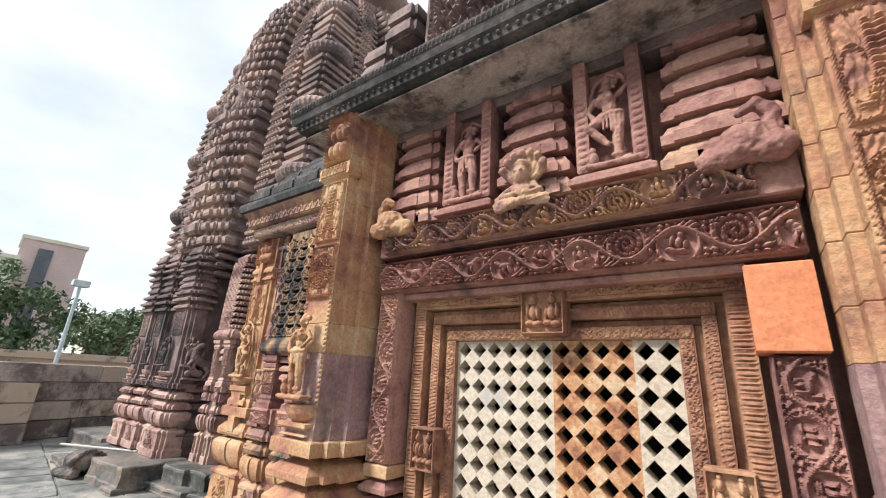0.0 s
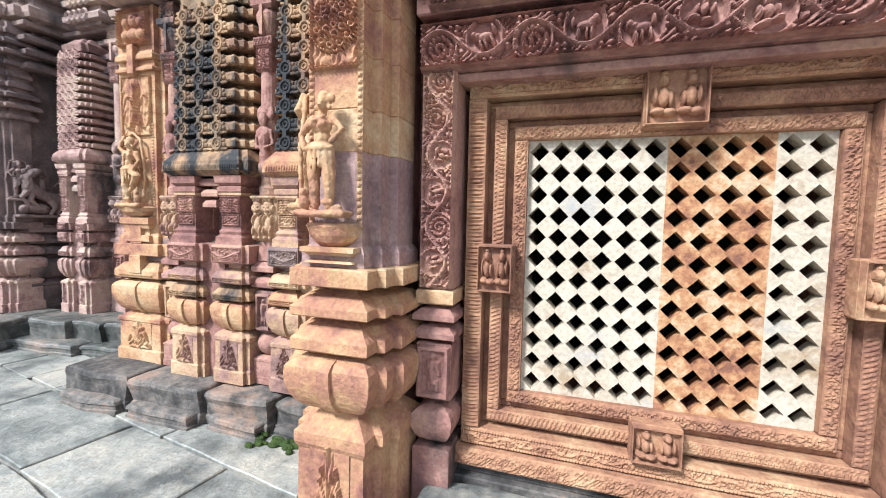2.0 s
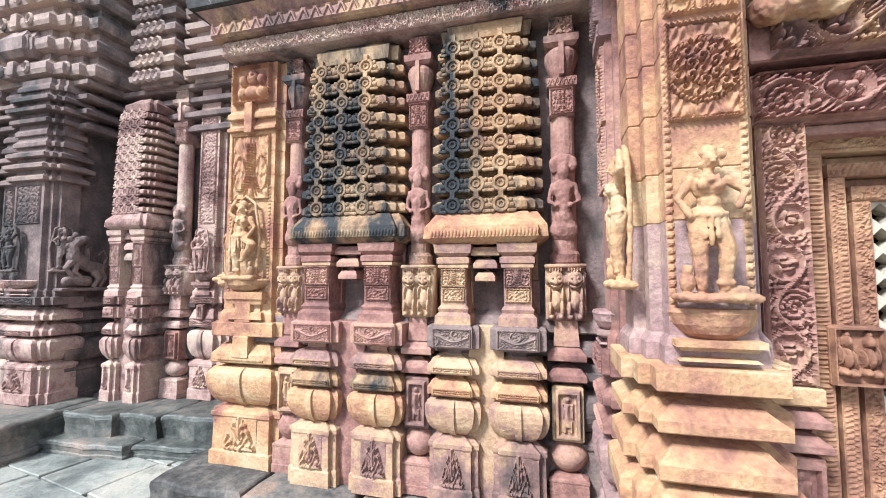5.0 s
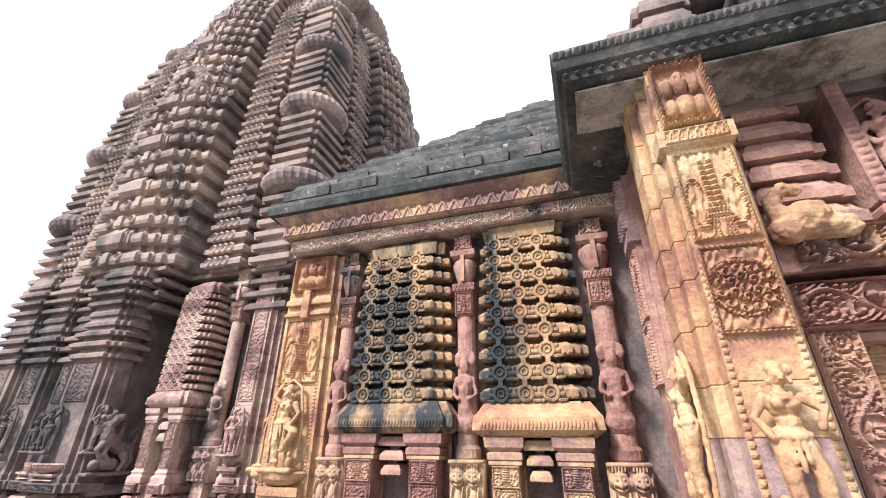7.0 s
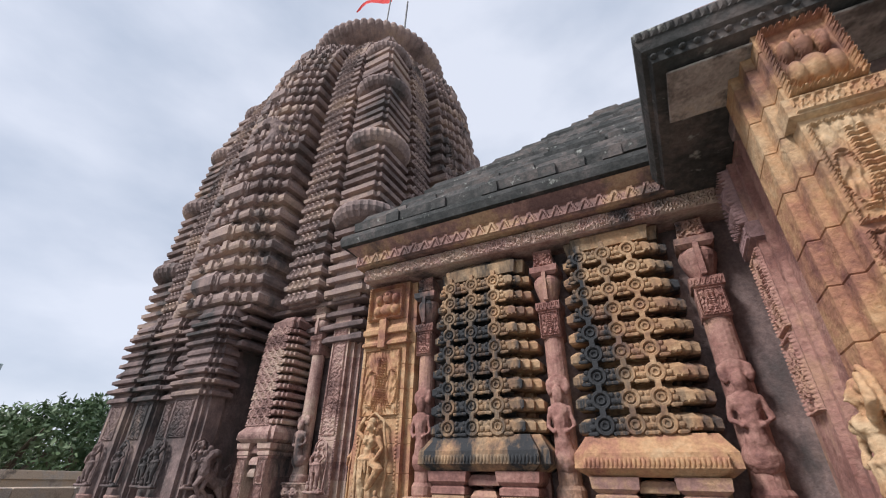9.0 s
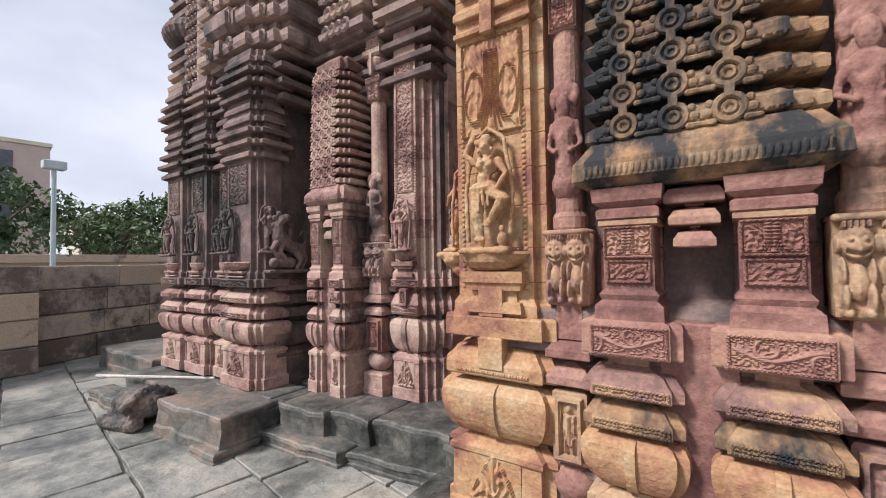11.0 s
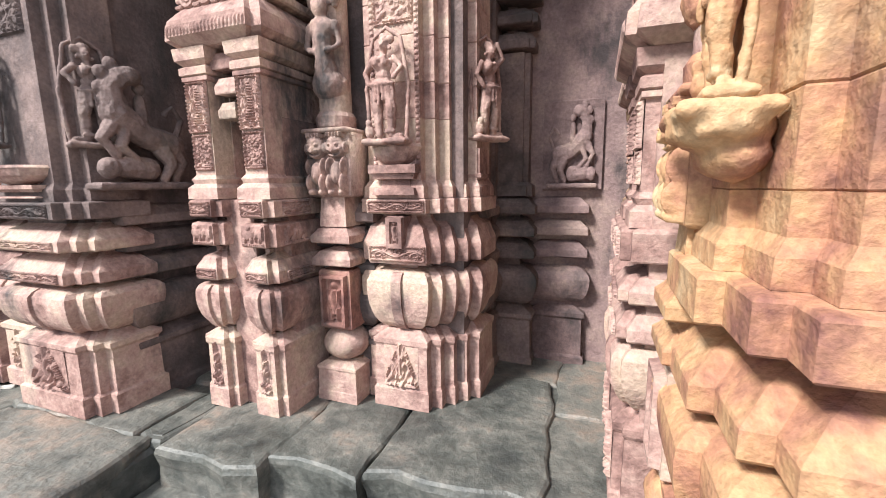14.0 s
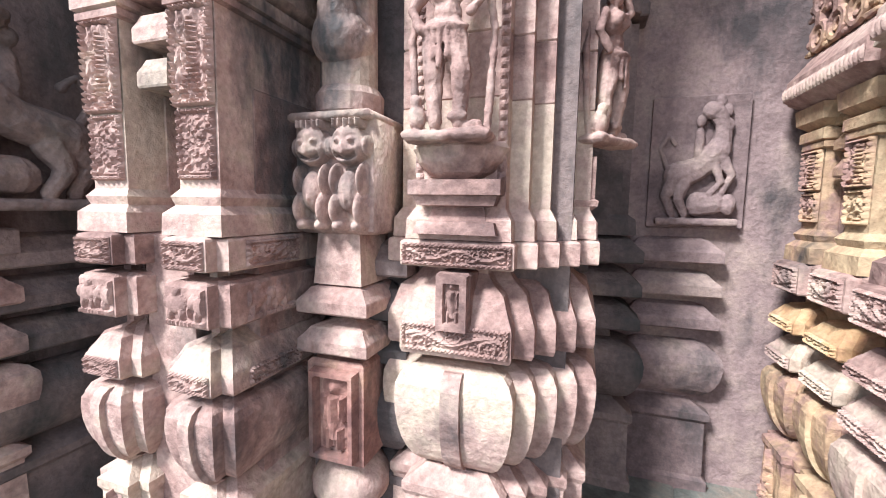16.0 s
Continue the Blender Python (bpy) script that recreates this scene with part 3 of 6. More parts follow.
def figure_geo(s=1.0, kind=0):
    """A weathered carved figure, its back to y = 0, feet at z = 0, about s metres high."""
    g = Geo()
    hip, lean = 0.03 * (1 if kind % 2 == 0 else -1), 0.02
    y = -0.07
    g.limb([(0.05 + hip, y, 0.50), (0.075, y - 0.03, 0.27), (0.055, y, 0.03)], [0.075, 0.055, 0.035])
    if kind == 2:
        g.limb([(-0.05, y, 0.50), (-0.19, y - 0.05, 0.40), (-0.06, y - 0.02, 0.24), (-0.02, y - 0.03, 0.2)], [0.075, 0.06, 0.04, 0.03])
    else:
        g.limb([(-0.05 + hip, y, 0.50), (-0.085, y - 0.015, 0.27), (-0.075, y, 0.03)], [0.075, 0.055, 0.035])
    g.blob((hip, y, 0.50), (0.115, 0.075, 0.075))
    g.blob((hip * 0.4, y, 0.60), (0.075, 0.06, 0.08))
    g.blob((-lean, y - 0.005, 0.70), (0.105, 0.07, 0.085))
    g.blob((-lean - 0.045, y - 0.06, 0.705), 0.04)
    g.blob((-lean + 0.045, y - 0.06, 0.705), 0.04)
    g.limb([(-lean, y, 0.77), (-lean * 0.5, y, 0.82)], [0.035, 0.035])
    g.blob((0, y - 0.01, 0.875), (0.052, 0.058, 0.068))
    g.blob((0.0, y + 0.01, 0.935), (0.06, 0.05, 0.055))
    up = kind in (0, 2)
    a = [(0.10, y, 0.745), (0.19, y - 0.02, 0.66), (0.13, y - 0.08, 0.56)] if not up else [(0.10, y, 0.745), (0.2, y - 0.01, 0.83), (0.12, y, 0.98)]
    g.limb(a, [0.036, 0.03, 0.026])
    g.limb([(-0.12, y, 0.745), (-0.20, y - 0.02, 0.62), (-0.14, y - 0.06, 0.50)], [0.036, 0.03, 0.026])
    g.limb([(0.1, y, 0.02), (0.17, y - 0.02, 0.02)], [0.03, 0.028])
    # hair knot, earrings, necklace, girdle with hanging strings, anklets
    g.blob((0.065, y + 0.01, 0.92), (0.045, 0.04, 0.04))
    for q in (-1, 1):
        g.blob((q * 0.065, y - 0.01, 0.845), (0.020, 0.020, 0.026), 8, 6)
        g.blob((q * 0.02, y - 0.062, 0.885), (0.013, 0.010, 0.008), 6, 5)
    g.limb([(0, y - 0.06, 0.875), (0, y - 0.073, 0.858)], [0.008, 0.011], 6)
    g.limb([(-lean + 0.055 * math.sin(radians(k * 18)), y - 0.04 - 0.05 * math.cos(radians(k * 18)), 0.775 - 0.045 * math.cos(radians(k * 18))) for k in range(-5, 6)], [0.013] * 11, 6)
    g.limb([(hip + 0.118 * math.sin(radians(k * 18)), y - 0.082 * math.cos(radians(k * 18)), 0.525 - 0.02 * math.cos(radians(k * 18))) for k in range(-5, 6)], [0.017] * 11, 6)
    for k in (-2, -1, 0, 1, 2):
        g.limb([(hip + 0.035 * k, y - 0.085 + 0.006 * k * k, 0.50), (hip + 0.040 * k, y - 0.082 + 0.006 * k * k, 0.36 - 0.05 * (k == 0))], [0.011, 0.014], 6)
    g.limb([(0.02, y - 0.03, 0.07), (0.09, y - 0.03, 0.07)], [0.022, 0.022], 7)
    g.blob((-0.17, y - 0.03, 0.07), (0.05, 0.05, 0.07)).blob((-0.17, y - 0.05, 0.15), (0.032, 0.032, 0.035))
    g.box(-0.24, 0.24, -0.17, 0.02, -0.06, 0.0, 0.02)
    if kind != 3:
        g.limb([(-0.2, y + 0.03, 0.0), (-0.23, y + 0.05, 0.5), (-0.15, y + 0.05, 0.95), (0, y + 0.05, 1.05), (0.15, y + 0.05, 0.95), (0.23, y + 0.05, 0.5), (0.2, y + 0.03, 0.0)], [0.022] * 7)
    g.v = [(px * s, py * s, pz * s) for px, py, pz in g.v]
    return g


def beast_geo(s=1.0):
    """A rearing carved beast over a crouching one."""
    g = Geo()
    g.limb([(-0.25, -0.08, 0.35), (0.0, -0.10, 0.42), (0.22, -0.10, 0.58)], [0.13, 0.11, 0.13])
    g.limb([(0.22, -0.1, 0.58), (0.24, -0.11, 0.78), (0.16, -0.13, 0.88)], [0.12, 0.09, 0.09])
    g.blob((0.10, -0.15, 0.90), (0.11, 0.08, 0.08))
    for x, z in ((0.2, 0.98), (0.28, 0.9), (0.30, 0.78), (0.28, 0.68)):
        g.blob((x, -0.09, z), (0.06, 0.05, 0.06))
    g.limb([(0.25, -0.12, 0.5), (0.36, -0.13, 0.36), (0.26, -0.14, 0.22)], [0.07, 0.05, 0.035])
    g.limb([(0.15, -0.13, 0.5), (0.24, -0.16, 0.3), (0.12, -0.16, 0.2)], [0.06, 0.045, 0.035])
    g.limb([(-0.25, -0.08, 0.33), (-0.34, -0.1, 0.18), (-0.26, -0.1, 0.03)], [0.11, 0.07, 0.04])
    g.limb([(-0.15, -0.12, 0.3), (-0.2, -0.15, 0.16), (-0.12, -0.14, 0.03)], [0.09, 0.06, 0.04])
    g.limb([(-0.33, -0.06, 0.42), (-0.42, -0.05, 0.6), (-0.34, -0.05, 0.72), (-0.26, -0.05, 0.64)], [0.03, 0.03, 0.028, 0.03])
    g.limb([(0.0, -0.1, 0.12), (0.22, -0.12, 0.13)], [0.11, 0.09])
    g.blob((0.34, -0.14, 0.12), (0.09, 0.08, 0.09))
    g.limb([(0.0, -0.1, 0.55), (0.0, -0.1, 0.72)], [0.06, 0.05])
    g.blob((0.0, -0.11, 0.82), 0.055)
    g.box(-0.45, 0.45, -0.2, 0.02, -0.06, 0.0, 0.015)
    g.v = [(a * s, b * s, c * s) for a, b, c in g.v]
    return g


CARVING = bpy.data.textures.new("carving", "CLOUDS")
CARVING.noise_scale, CARVING.noise_depth = 0.035, 2


def carved(ob, size, rough=0.02, voxel=0.016, soft=2):
    """Melts the masses of a sculpture into one weathered body."""
    m = ob.modifiers.new("melt", "REMESH")
    m.mode, m.voxel_size, m.use_smooth_shade = "VOXEL", size * voxel, True
    m = ob.modifiers.new("soften", "SMOOTH")
    m.factor, m.iterations = 0.5, soft
    m = ob.modifiers.new("wear", "DISPLACE")
    m.texture, m.strength, m.mid_level, m.texture_coords = CARVING, size * rough, 0.5, "LOCAL"
    return ob


FIG = [figure_geo(1.0, k) for k in range(4)]


def statue(parent_pose, scale, kind, mat, label="weathered sandstone figure standing on a bracket", flip=1, name="carved_figure"):
    x, y, z, rz = parent_pose
    g = Geo()
    g.v = [(a * scale * flip, b * scale, c * scale) for a, b, c in FIG[kind].v]
    g.f = list(FIG[kind].f) if flip > 0 else [tuple(reversed(q)) for q in FIG[kind].f]
    ob = solid(name, g, mat, label, "statue", smooth=True)
    ob.matrix_basis = pose(x, y, z, 0, 0, rz)
    return carved(ob, scale, 0.022, 0.0095, 1)


# ---- ground and surroundings ----
g = Geo()
g.add([(-400, -400, -0.03), (400, -400, -0.03), (400, 400, -0.03), (-400, 400, -0.03)], [(0, 1, 2, 3)])
ground = solid("ground", g, EARTH, "damp dark earth showing in the joints of the paving", "ground", "structure")


# ---- temple walls ----
def wall(name, boxes, mat, label):
    w = Geo()
    for b in boxes:
        w.box(*b)
    return solid(name, w, mat, label, "wall", "structure")


JX0, JX1 = -1.255, -0.215
wall("wall_porch", [(-1.75, JX0, 1.90, 2.2, 0, 3.15), (JX1, 0.45, 1.90, 2.2, 0, 3.15), (JX0, JX1, 1.90, 2.2, 0, 0.70), (JX0, JX1, 1.90, 2.2, 1.80, 3.15)], RED, "red sandstone porch wall pierced by a lattice window")
# added room behind the lattice; its near-black walls keep the openings dark
wall("wall_porch_inner", [(-2.0, 0.6, 3.2, 3.4, 0, 3.3), (0.4, 3.0, 1.72, 2.2, 0, 3.2), (0.3, 0.55, 2.2, 3.2, 0, 3.2)], INSIDE, "inner wall behind the lattice window, painted near black for shade")
wall("wall_porch_return", [(-2.03, -1.75, 1.75, 3.2, 0, 3.14)], RED, "red sandstone side wall of the porch")
# DARK on the set-back hall and shrine walls deepens their shade by colour
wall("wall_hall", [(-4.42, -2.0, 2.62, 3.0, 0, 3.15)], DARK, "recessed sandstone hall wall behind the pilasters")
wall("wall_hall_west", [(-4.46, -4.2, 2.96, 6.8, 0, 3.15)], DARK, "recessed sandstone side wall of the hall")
# the closing wall takes the darkened mauve, which stands for the recess's shade
wall("wall_link", [(-5.6, -4.46, 4.40, 4.9, 0, 4.2)], SHADED_MAUVE, "plain pink sandstone wall closing the narrow recess, coloured darker as in shade")
# niche back whose depth of shade comes from the near-black colour
wall("wall_niche", [(-8.3, -7.68, 3.30, 3.36, 0.2, 3.5)], INSIDE, "back of the central niche, its shade painted near black")
wall("wall_shrine", [(-7.06, -5.47, 3.66, 4.2, 0, 3.6), (-8.9, -7.09, 3.2, 4.2, 0, 3.6), (-10.3, -8.9, 3.6, 4.2, 0, 3.6), (-10.3, -10.0, 4.2, 8.4, 0, 3.6), (-5.75, -5.45, 4.2, 8.4, 0, 3.6), (-10.3, -5.45, 8.2, 8.5, 0, 3.6)], DARK, "weathered sandstone shrine wall behind the pilasters, its shade in the colour")


# ---- pilasters ----
def base_mouldings(ob, plan, f, mats, zs, strap_w=0.05, cx=0.0, o=0.05, carve=True, face=None, pot=p_bud, blocky=False, side=None):
    """Foot, pot and slabs: zs are the heights of foot, pot, and of each slab above it."""
    z0, z1, z2 = zs[:3]
    part("foot", Geo().stack(plan, p_foot(z0, z1, o * 0.9)), mats[0], ob)
    part("pot", Geo().stack(plan, pot(z1, z2, o * 1.35)), mats[1 % len(mats)], ob, smooth=False)
    prof = [(z1 - 0.09, o * 0.9)] + pot(z1, z2, o * 1.35)
    x0, x1 = face
    for k, (a, b) in enumerate(zip(zs[2:], zs[3:])):
        m = mats[(2 + k) % len(mats)]
        last = k == len(zs) - 4
        band = last or (blocky and k == len(zs) - 5)
        p = p_band(a, b, o) if band else p_slab(a, b, o)
        part("cornice" if last else "moulding", Geo().stack(plan, p), m, ob)
        if carve:
            h = b - a
            lo, hi = (a + 0.26 * h, a + 0.90 * h) if band else (a + 0.17 * h, a + 0.48 * h)
            cb = Geo().relief(x0 - o * 0.8, x1 + o * 0.8, lo, hi, f - o - 0.001, 0.012, procession(k + x0) if band and not last else scroll_band(k + x0), 0.0038)
            if side:
                cb.side_relief(side[0], side[1], lo, hi, side[2] + o + 0.001, 0.010, procession(k + 1.5) if band and not last else scroll_band(k), 0.0045)
            part("carved_band", cb, m, ob)
        prof += p
    if strap_w:
        part("strap", strap(Geo(), cx, strap_w, f, [q for q in prof if z1 - 0.03 < q[0] < z2]), mats[1 % len(mats)], ob, smooth=False)
    part("foot_ornament", Geo().relief(cx - 0.38 * (x1 - x0), cx + 0.38 * (x1 - x0), z0 + 0.29 * (z1 - z0), z0 + 0.86 * (z1 - z0), f - o * 0.66, 0.024, flame_leaf, 0.005), mats[0], ob)


def figure_pilaster(name, x, y, rz, plan, f, face, zs, top, mats, label, fig=None, fig_z=None, fig_h=0.5, group="figured pilasters", lower=None, split=None, crown=False, carve=True, o=0.05, pot=p_bud, tall_lace=False, swag_only=False):
    """A pilaster with a bracket for a figure, a carved field and a face panel over it."""
    ob = thing(name, x, y, 0, rz, label, "pilaster", group, "structure")
    base_mouldings(ob, plan, f, mats, zs, face=face, cx=(face[0] + face[1]) / 2, carve=carve, o=o, pot=pot)
    cx, w = (face[0] + face[1]) / 2, face[1] - face[0]
    zb = zs[-1]
    cut = split or top
    part("shaft", Geo().stack(plan, [(zb, 0.02), (zb + 0.05, 0.018), (zb + 0.08, 0), (cut, 0)]), lower or mats[-1], ob)
    zc, k = cut, 0
    while zc < top - 0.01:
        zn = min(top, zc + (0.155, 0.19, 0.17)[k % 3])
        part("shaft_course", Geo().stack(plan, [(zc, -0.004), (zc + 0.004, 0), (zn - 0.004, 0), (zn, -0.004)]), mats[-1], ob)
        zc, k = zn, k + 1
    if fig_z or split:
        for q in (face[0] + 0.012, face[1] - 0.012):
            part("bead_strip", Geo().relief(q - 0.011, q + 0.011, zb + 0.12, zb + 0.12 + 0.45 * (top - zb), f - 0.001, 0.008, beads(0.024), 0.006), mats[-1], ob)
    fz = fig_z or zb + 0.16
    bw = Geo().lathe(0, 0, [(fz - 0.085, w * 0.22), (fz - 0.07, w * 0.34), (fz - 0.045, w * 0.44), (fz - 0.02, w * 0.48), (fz - 0.012, w * 0.50), (fz, w * 0.47)], 24, 0.05, 16)
    bw.v = [(px + cx, py * 0.62 + f, pz) for px, py, pz in bw.v]
    part("bracket", bw, mats[0], ob)
    hb = fz - 0.085 - zb
    part("corbel", Geo().stack(ratha(w * 0.36, f - 0.03, f + 0.02, 0), [(zb + 0.015, 0.02), (zb + 0.3 * hb, 0.012), (zb + 0.32 * hb, -0.01), (zb + 0.55 * hb, -0.018), (zb + 0.57 * hb, 0.012), (zb + 0.72 * hb, 0.02), (zb + 0.74 * hb, 0.03), (zb + 0.98 * hb, 0.03)]), mats[0], ob)
    z1 = fz + fig_h + 0.05
    if crown:
        zq = z1 + 0.28 * (top - z1)
        part("lace_field", Geo().relief(cx - w * 0.46, cx + w * 0.46, z1, zq - 0.02, f - 0.001, 0.016, lace(0.05, x), 0.007), mats[-1], ob)
        n = int((top - zq) / 0.115)
        for k in range(n):
            part("stacked_moulding", Geo().stack(plan, p_slab(zq + 0.115 * k, zq + 0.115 * (k + 1), 0.05 + 0.03 * math.sin(k * 1.3))), mats[-1], ob)
    elif tall_lace:
        part("lace_field", Geo().relief(cx - w * 0.40, cx + w * 0.40, z1, top - 0.3, f - 0.001, 0.014, lace(0.045, x), 0.006), mats[-1], ob)
    elif swag_only:
        zs_, zc_ = z1 + 0.47 * (top - z1), z1 + 0.70 * (top - z1)
        part("pearl_field", Geo().relief(cx - w * 0.46, cx + w * 0.46, z1, zs_, f - 0.001, 0.02, swag, 0.0035), mats[-1], ob)
        for a, b, q in ((zs_ + 0.02, zs_ + 0.085, 0.028), (zs_ + 0.10, zc_ - 0.02, 0.028)):
            part("capital", Geo().stack(ratha(w * 0.5, f - 0.002, f + 0.05, 0), p_slab(a, b, q)), mats[0], ob)
        part("capital_tie", Geo().box(cx - w * 0.09, cx + w * 0.09, f - 0.05, f, zs_, zc_, 0.008), mats[0], ob)
        part("face_panel", Geo().relief(cx - w * 0.46, cx + w * 0.46, zc_, top - 0.02, f - 0.001, 0.045, kirti, 0.004), mats[0], ob)
    elif top - z1 > 0.5:
        part("scroll_field", Geo().relief(cx - w * 0.46, cx + w * 0.46, z1, z1 + 0.26 * (top - z1), f - 0.001, 0.022, medallion(x), 0.004), mats[-1], ob)
        part("pearl_field", Geo().relief(cx - w * 0.46, cx + w * 0.46, z1 + 0.28 * (top - z1), z1 + 0.60 * (top - z1), f - 0.001, 0.02, swag, 0.0045), mats[-1], ob)
        za = z1 + 0.62 * (top - z1)
        part("capital", Geo().stack(ratha(w * 0.5, f - 0.002, f + 0.05, 0), [(za, 0.0), (za + 0.01, 0.022), (za + 0.085, 0.022), (za + 0.1, 0.0)]), mats[0], ob)
        part("capital_band", Geo().relief(cx - w * 0.5, cx + w * 0.5, za + 0.015, za + 0.08, f - 0.025, 0.008, zigzag(0.03), 0.005), mats[0], ob)
        part("face_panel", Geo().relief(cx - w * 0.46, cx + w * 0.46, za + 0.1, top - 0.02, f - 0.001, 0.045, kirti, 0.005), mats[0], ob)
    return ob


def kirti(u, v):
    """Three round heads in a beaded frame."""
    W, H = u.max(), v.max()
    x, y = u / W - 0.5, v / H
    h = np.zeros_like(u)
    for cx, cy, rx, ry in ((0, 0.68, 0.14, 0.2), (-0.24, 0.62, 0.10, 0.15), (0.24, 0.62, 0.10, 0.15), (0, 0.3, 0.2, 0.18), (-0.25, 0.28, 0.13, 0.16), (0.25, 0.28, 0.13, 0.16)):
        q = 1 - ((x - cx) / rx) ** 2 - ((y - cy) / ry) ** 2
        h = np.maximum(h, np.sqrt(np.clip(q, 0, 1)))
    eyes = np.exp(-(((np.abs(x) - 0.055) / 0.025) ** 2 + ((y - 0.72) / 0.04) ** 2))
    h = np.clip(h - 0.35 * eyes, 0, 1)
    return border(h, u, v, 0.014)


def khakhara(name, x, y, rz, w, f, b, zs, niche_top, lattice, top, mats, label, tower_mat=None, tiers=9, pw=None, reach=None, post=None, core_in=0.17, pot=p_bud, blocky=False, side=False):
    """Two small pillars with a dark niche between, a roof slab, and a tower of ribbed tiers with pierced rings."""
    ob = thing(name, x, y, 0, rz, label, "shrine bay", "miniature shrine bays", "structure")
    pw = pw or w * 0.40
    reach = reach or w - pw
    post = post or pw * 0.62
    for s in (-1, 1):
        c = s * reach
        plan = [(px + c, py) for px, py in ratha(pw, f, b, 1, 0.035, 0.03)]
        face = (c - pw + 0.035, c + pw - 0.035)
        base_mouldings(ob, plan, f, mats, zs, face=face, cx=c, o=0.03, strap_w=0.035, pot=pot, blocky=blocky, side=(f + 0.05, f + 0.24, c + pw) if side and s > 0 else None)
        zb = zs[-1]
        q = post
        sp = [(px + c, py) for px, py in ratha(q, f + 0.02, b, 0)]
        part("small_pillar", Geo().stack(sp, [(zb, 0.03), (zb + 0.05, 0.028), (zb + 0.07, 0.008), (zb + 0.09, 0.015), (zb + 0.11, 0), (niche_top - 0.12, 0), (niche_top - 0.11, 0.02), (niche_top - 0.08, 0.02), (niche_top - 0.07, 0.005), (niche_top - 0.05, 0.03), (niche_top, 0.035)]), mats[-1], ob)
        hm = zb + 0.13 + 0.42 * (niche_top - zb - 0.27)
        part("carved_field", Geo().relief(c - q * 0.9, c + q * 0.9, zb + 0.13, hm, f + 0.019, 0.014, lace(0.03, c), 0.004), mats[-1], ob)
        part("pearl_field", Geo().relief(c - q * 0.98, c + q * 0.98, hm + 0.004, niche_top - 0.14, f + 0.016, 0.018, swag, 0.0035), mats[-1], ob)
        part("pillar_band", Geo().stack(sp, [(niche_top - 0.14, 0.0), (niche_top - 0.135, 0.014), (niche_top - 0.118, 0.014), (niche_top - 0.112, 0.0)]), mats[0], ob)
    zb = zs[-1]
    hh = niche_top - zb
    gap = max(0.03, (reach - post) * 0.92)
    for k in range(3):
        gh = gap * (0.42 + 0.12 * k)
        part("hanging_moulding", Geo().stack([(-gh, f + 0.20), (-gh, f + 0.045), (gh, f + 0.045), (gh, f + 0.20)], p_slab(zb + hh * (0.52 + 0.16 * k), zb + hh * (0.675 + 0.16 * k), 0.016)), mats[-1], ob)
    for a0, a1 in ((-w * 0.98, -gap), (gap, w * 0.98)):
        part("core", Geo().box(a0, a1, f + core_in, b, 0.1, zb + 0.55 * hh), mats[-1], ob)
        part("core", Geo().box(a0 + 0.008 * (a0 < -gap), a1 - 0.008 * (a1 > gap), f + core_in + 0.006, b, zb + 0.551 * hh, niche_top), mats[-1], ob)
    part("core", Geo().box(-gap - 0.002, gap + 0.002, f + 0.05, b, 0.1, zb - 0.005), mats[-1], ob)
    # backing painted near black, so the hollow's shade is in the colour
    part("niche", Geo().box(-gap - 0.002, gap + 0.002, b - 0.06, b, zb - 0.004, niche_top), INSIDE, ob, "empty niche with its shade painted near black")
    plan = ratha(w, f, b, 1, 0.05, 0.03)
    tm = tower_mat or STAINED
    part("roof_slab", Geo().stack(plan, [(niche_top, 0.0), (niche_top + 0.02, 0.03), (niche_top + 0.035, 0.05), (niche_top + 0.10, 0.045), (niche_top + 0.135, 0.02), (lattice, -0.01)]), mats[2], ob)
    part("carved_band", Geo().relief(-w, w, niche_top + 0.035, niche_top + 0.08, f - 0.051, 0.008, beads(0.02), 0.005), mats[2], ob)
    # ribbed tower
    H = top - lattice
    core = ratha(w * 0.92, f + 0.05, b, 2, w * 0.14, 0.035)
    part("tower_core", Geo().stack(core, [(lattice, -0.03), (top - 0.1, -0.065), (top, -0.14)]), tm, ob)
    t = (H - 0.1) / tiers
    for k in range(tiers):
        z = lattice + k * t
        sh = -0.035 * (k / tiers) ** 2
        tier = part("tier", Geo().stack(core, [(z, -0.03 + sh), (z + 0.08 * t, -0.03 + sh), (z + 0.11 * t, 0.038 + sh), (z + 0.2 * t, 0.047 + sh), (z + 0.52 * t, 0.047 + sh), (z + 0.74 * t, 0.018 + sh), (z + 0.86 * t, -0.03 + sh)]), tm, ob)
        r = min(0.034, t * 0.42)
        rings = Geo()
        yy = f + 0.05 - 0.050 - sh
        for i, c in enumerate((-0.60, -0.14, 0.32)):
            rx, rz = c * w, z + 0.38 * t
            r = min(0.040, t * 0.40)
            rings.ring((rx, yy, rz), r, 0.012, 14, 6)
            rings.ring((rx, yy, rz), r * 0.45, 0.007, 10, 5)
            rings.box(rx - r * 0.35, rx + r * 0.35, yy - 0.012, yy + 0.02, rz + r * 0.8, z + 1.05 * t, 0.003)
            for q in (-1, 1):
                rings.blob((rx + q * r * 1.5, yy + 0.004, rz - r * 0.2), (0.020, 0.014, 0.016), 7, 5)
                rings.blob((rx + q * r * 1.35, yy + 0.004, rz + r * 0.55), (0.014, 0.012, 0.014), 6, 5)
                rings.limb([(rx + q * r * 1.1, yy, rz - r), (rx + q * r * 2.0, yy + 0.003, rz - r * 0.95)], [0.011, 0.008], 6)
        for i in range(int(w * 1.7 / 0.026)):
            rings.blob((-w * 0.84 + 0.026 * i, yy + 0.008, z + 0.17 * t), 0.008, 5, 4)
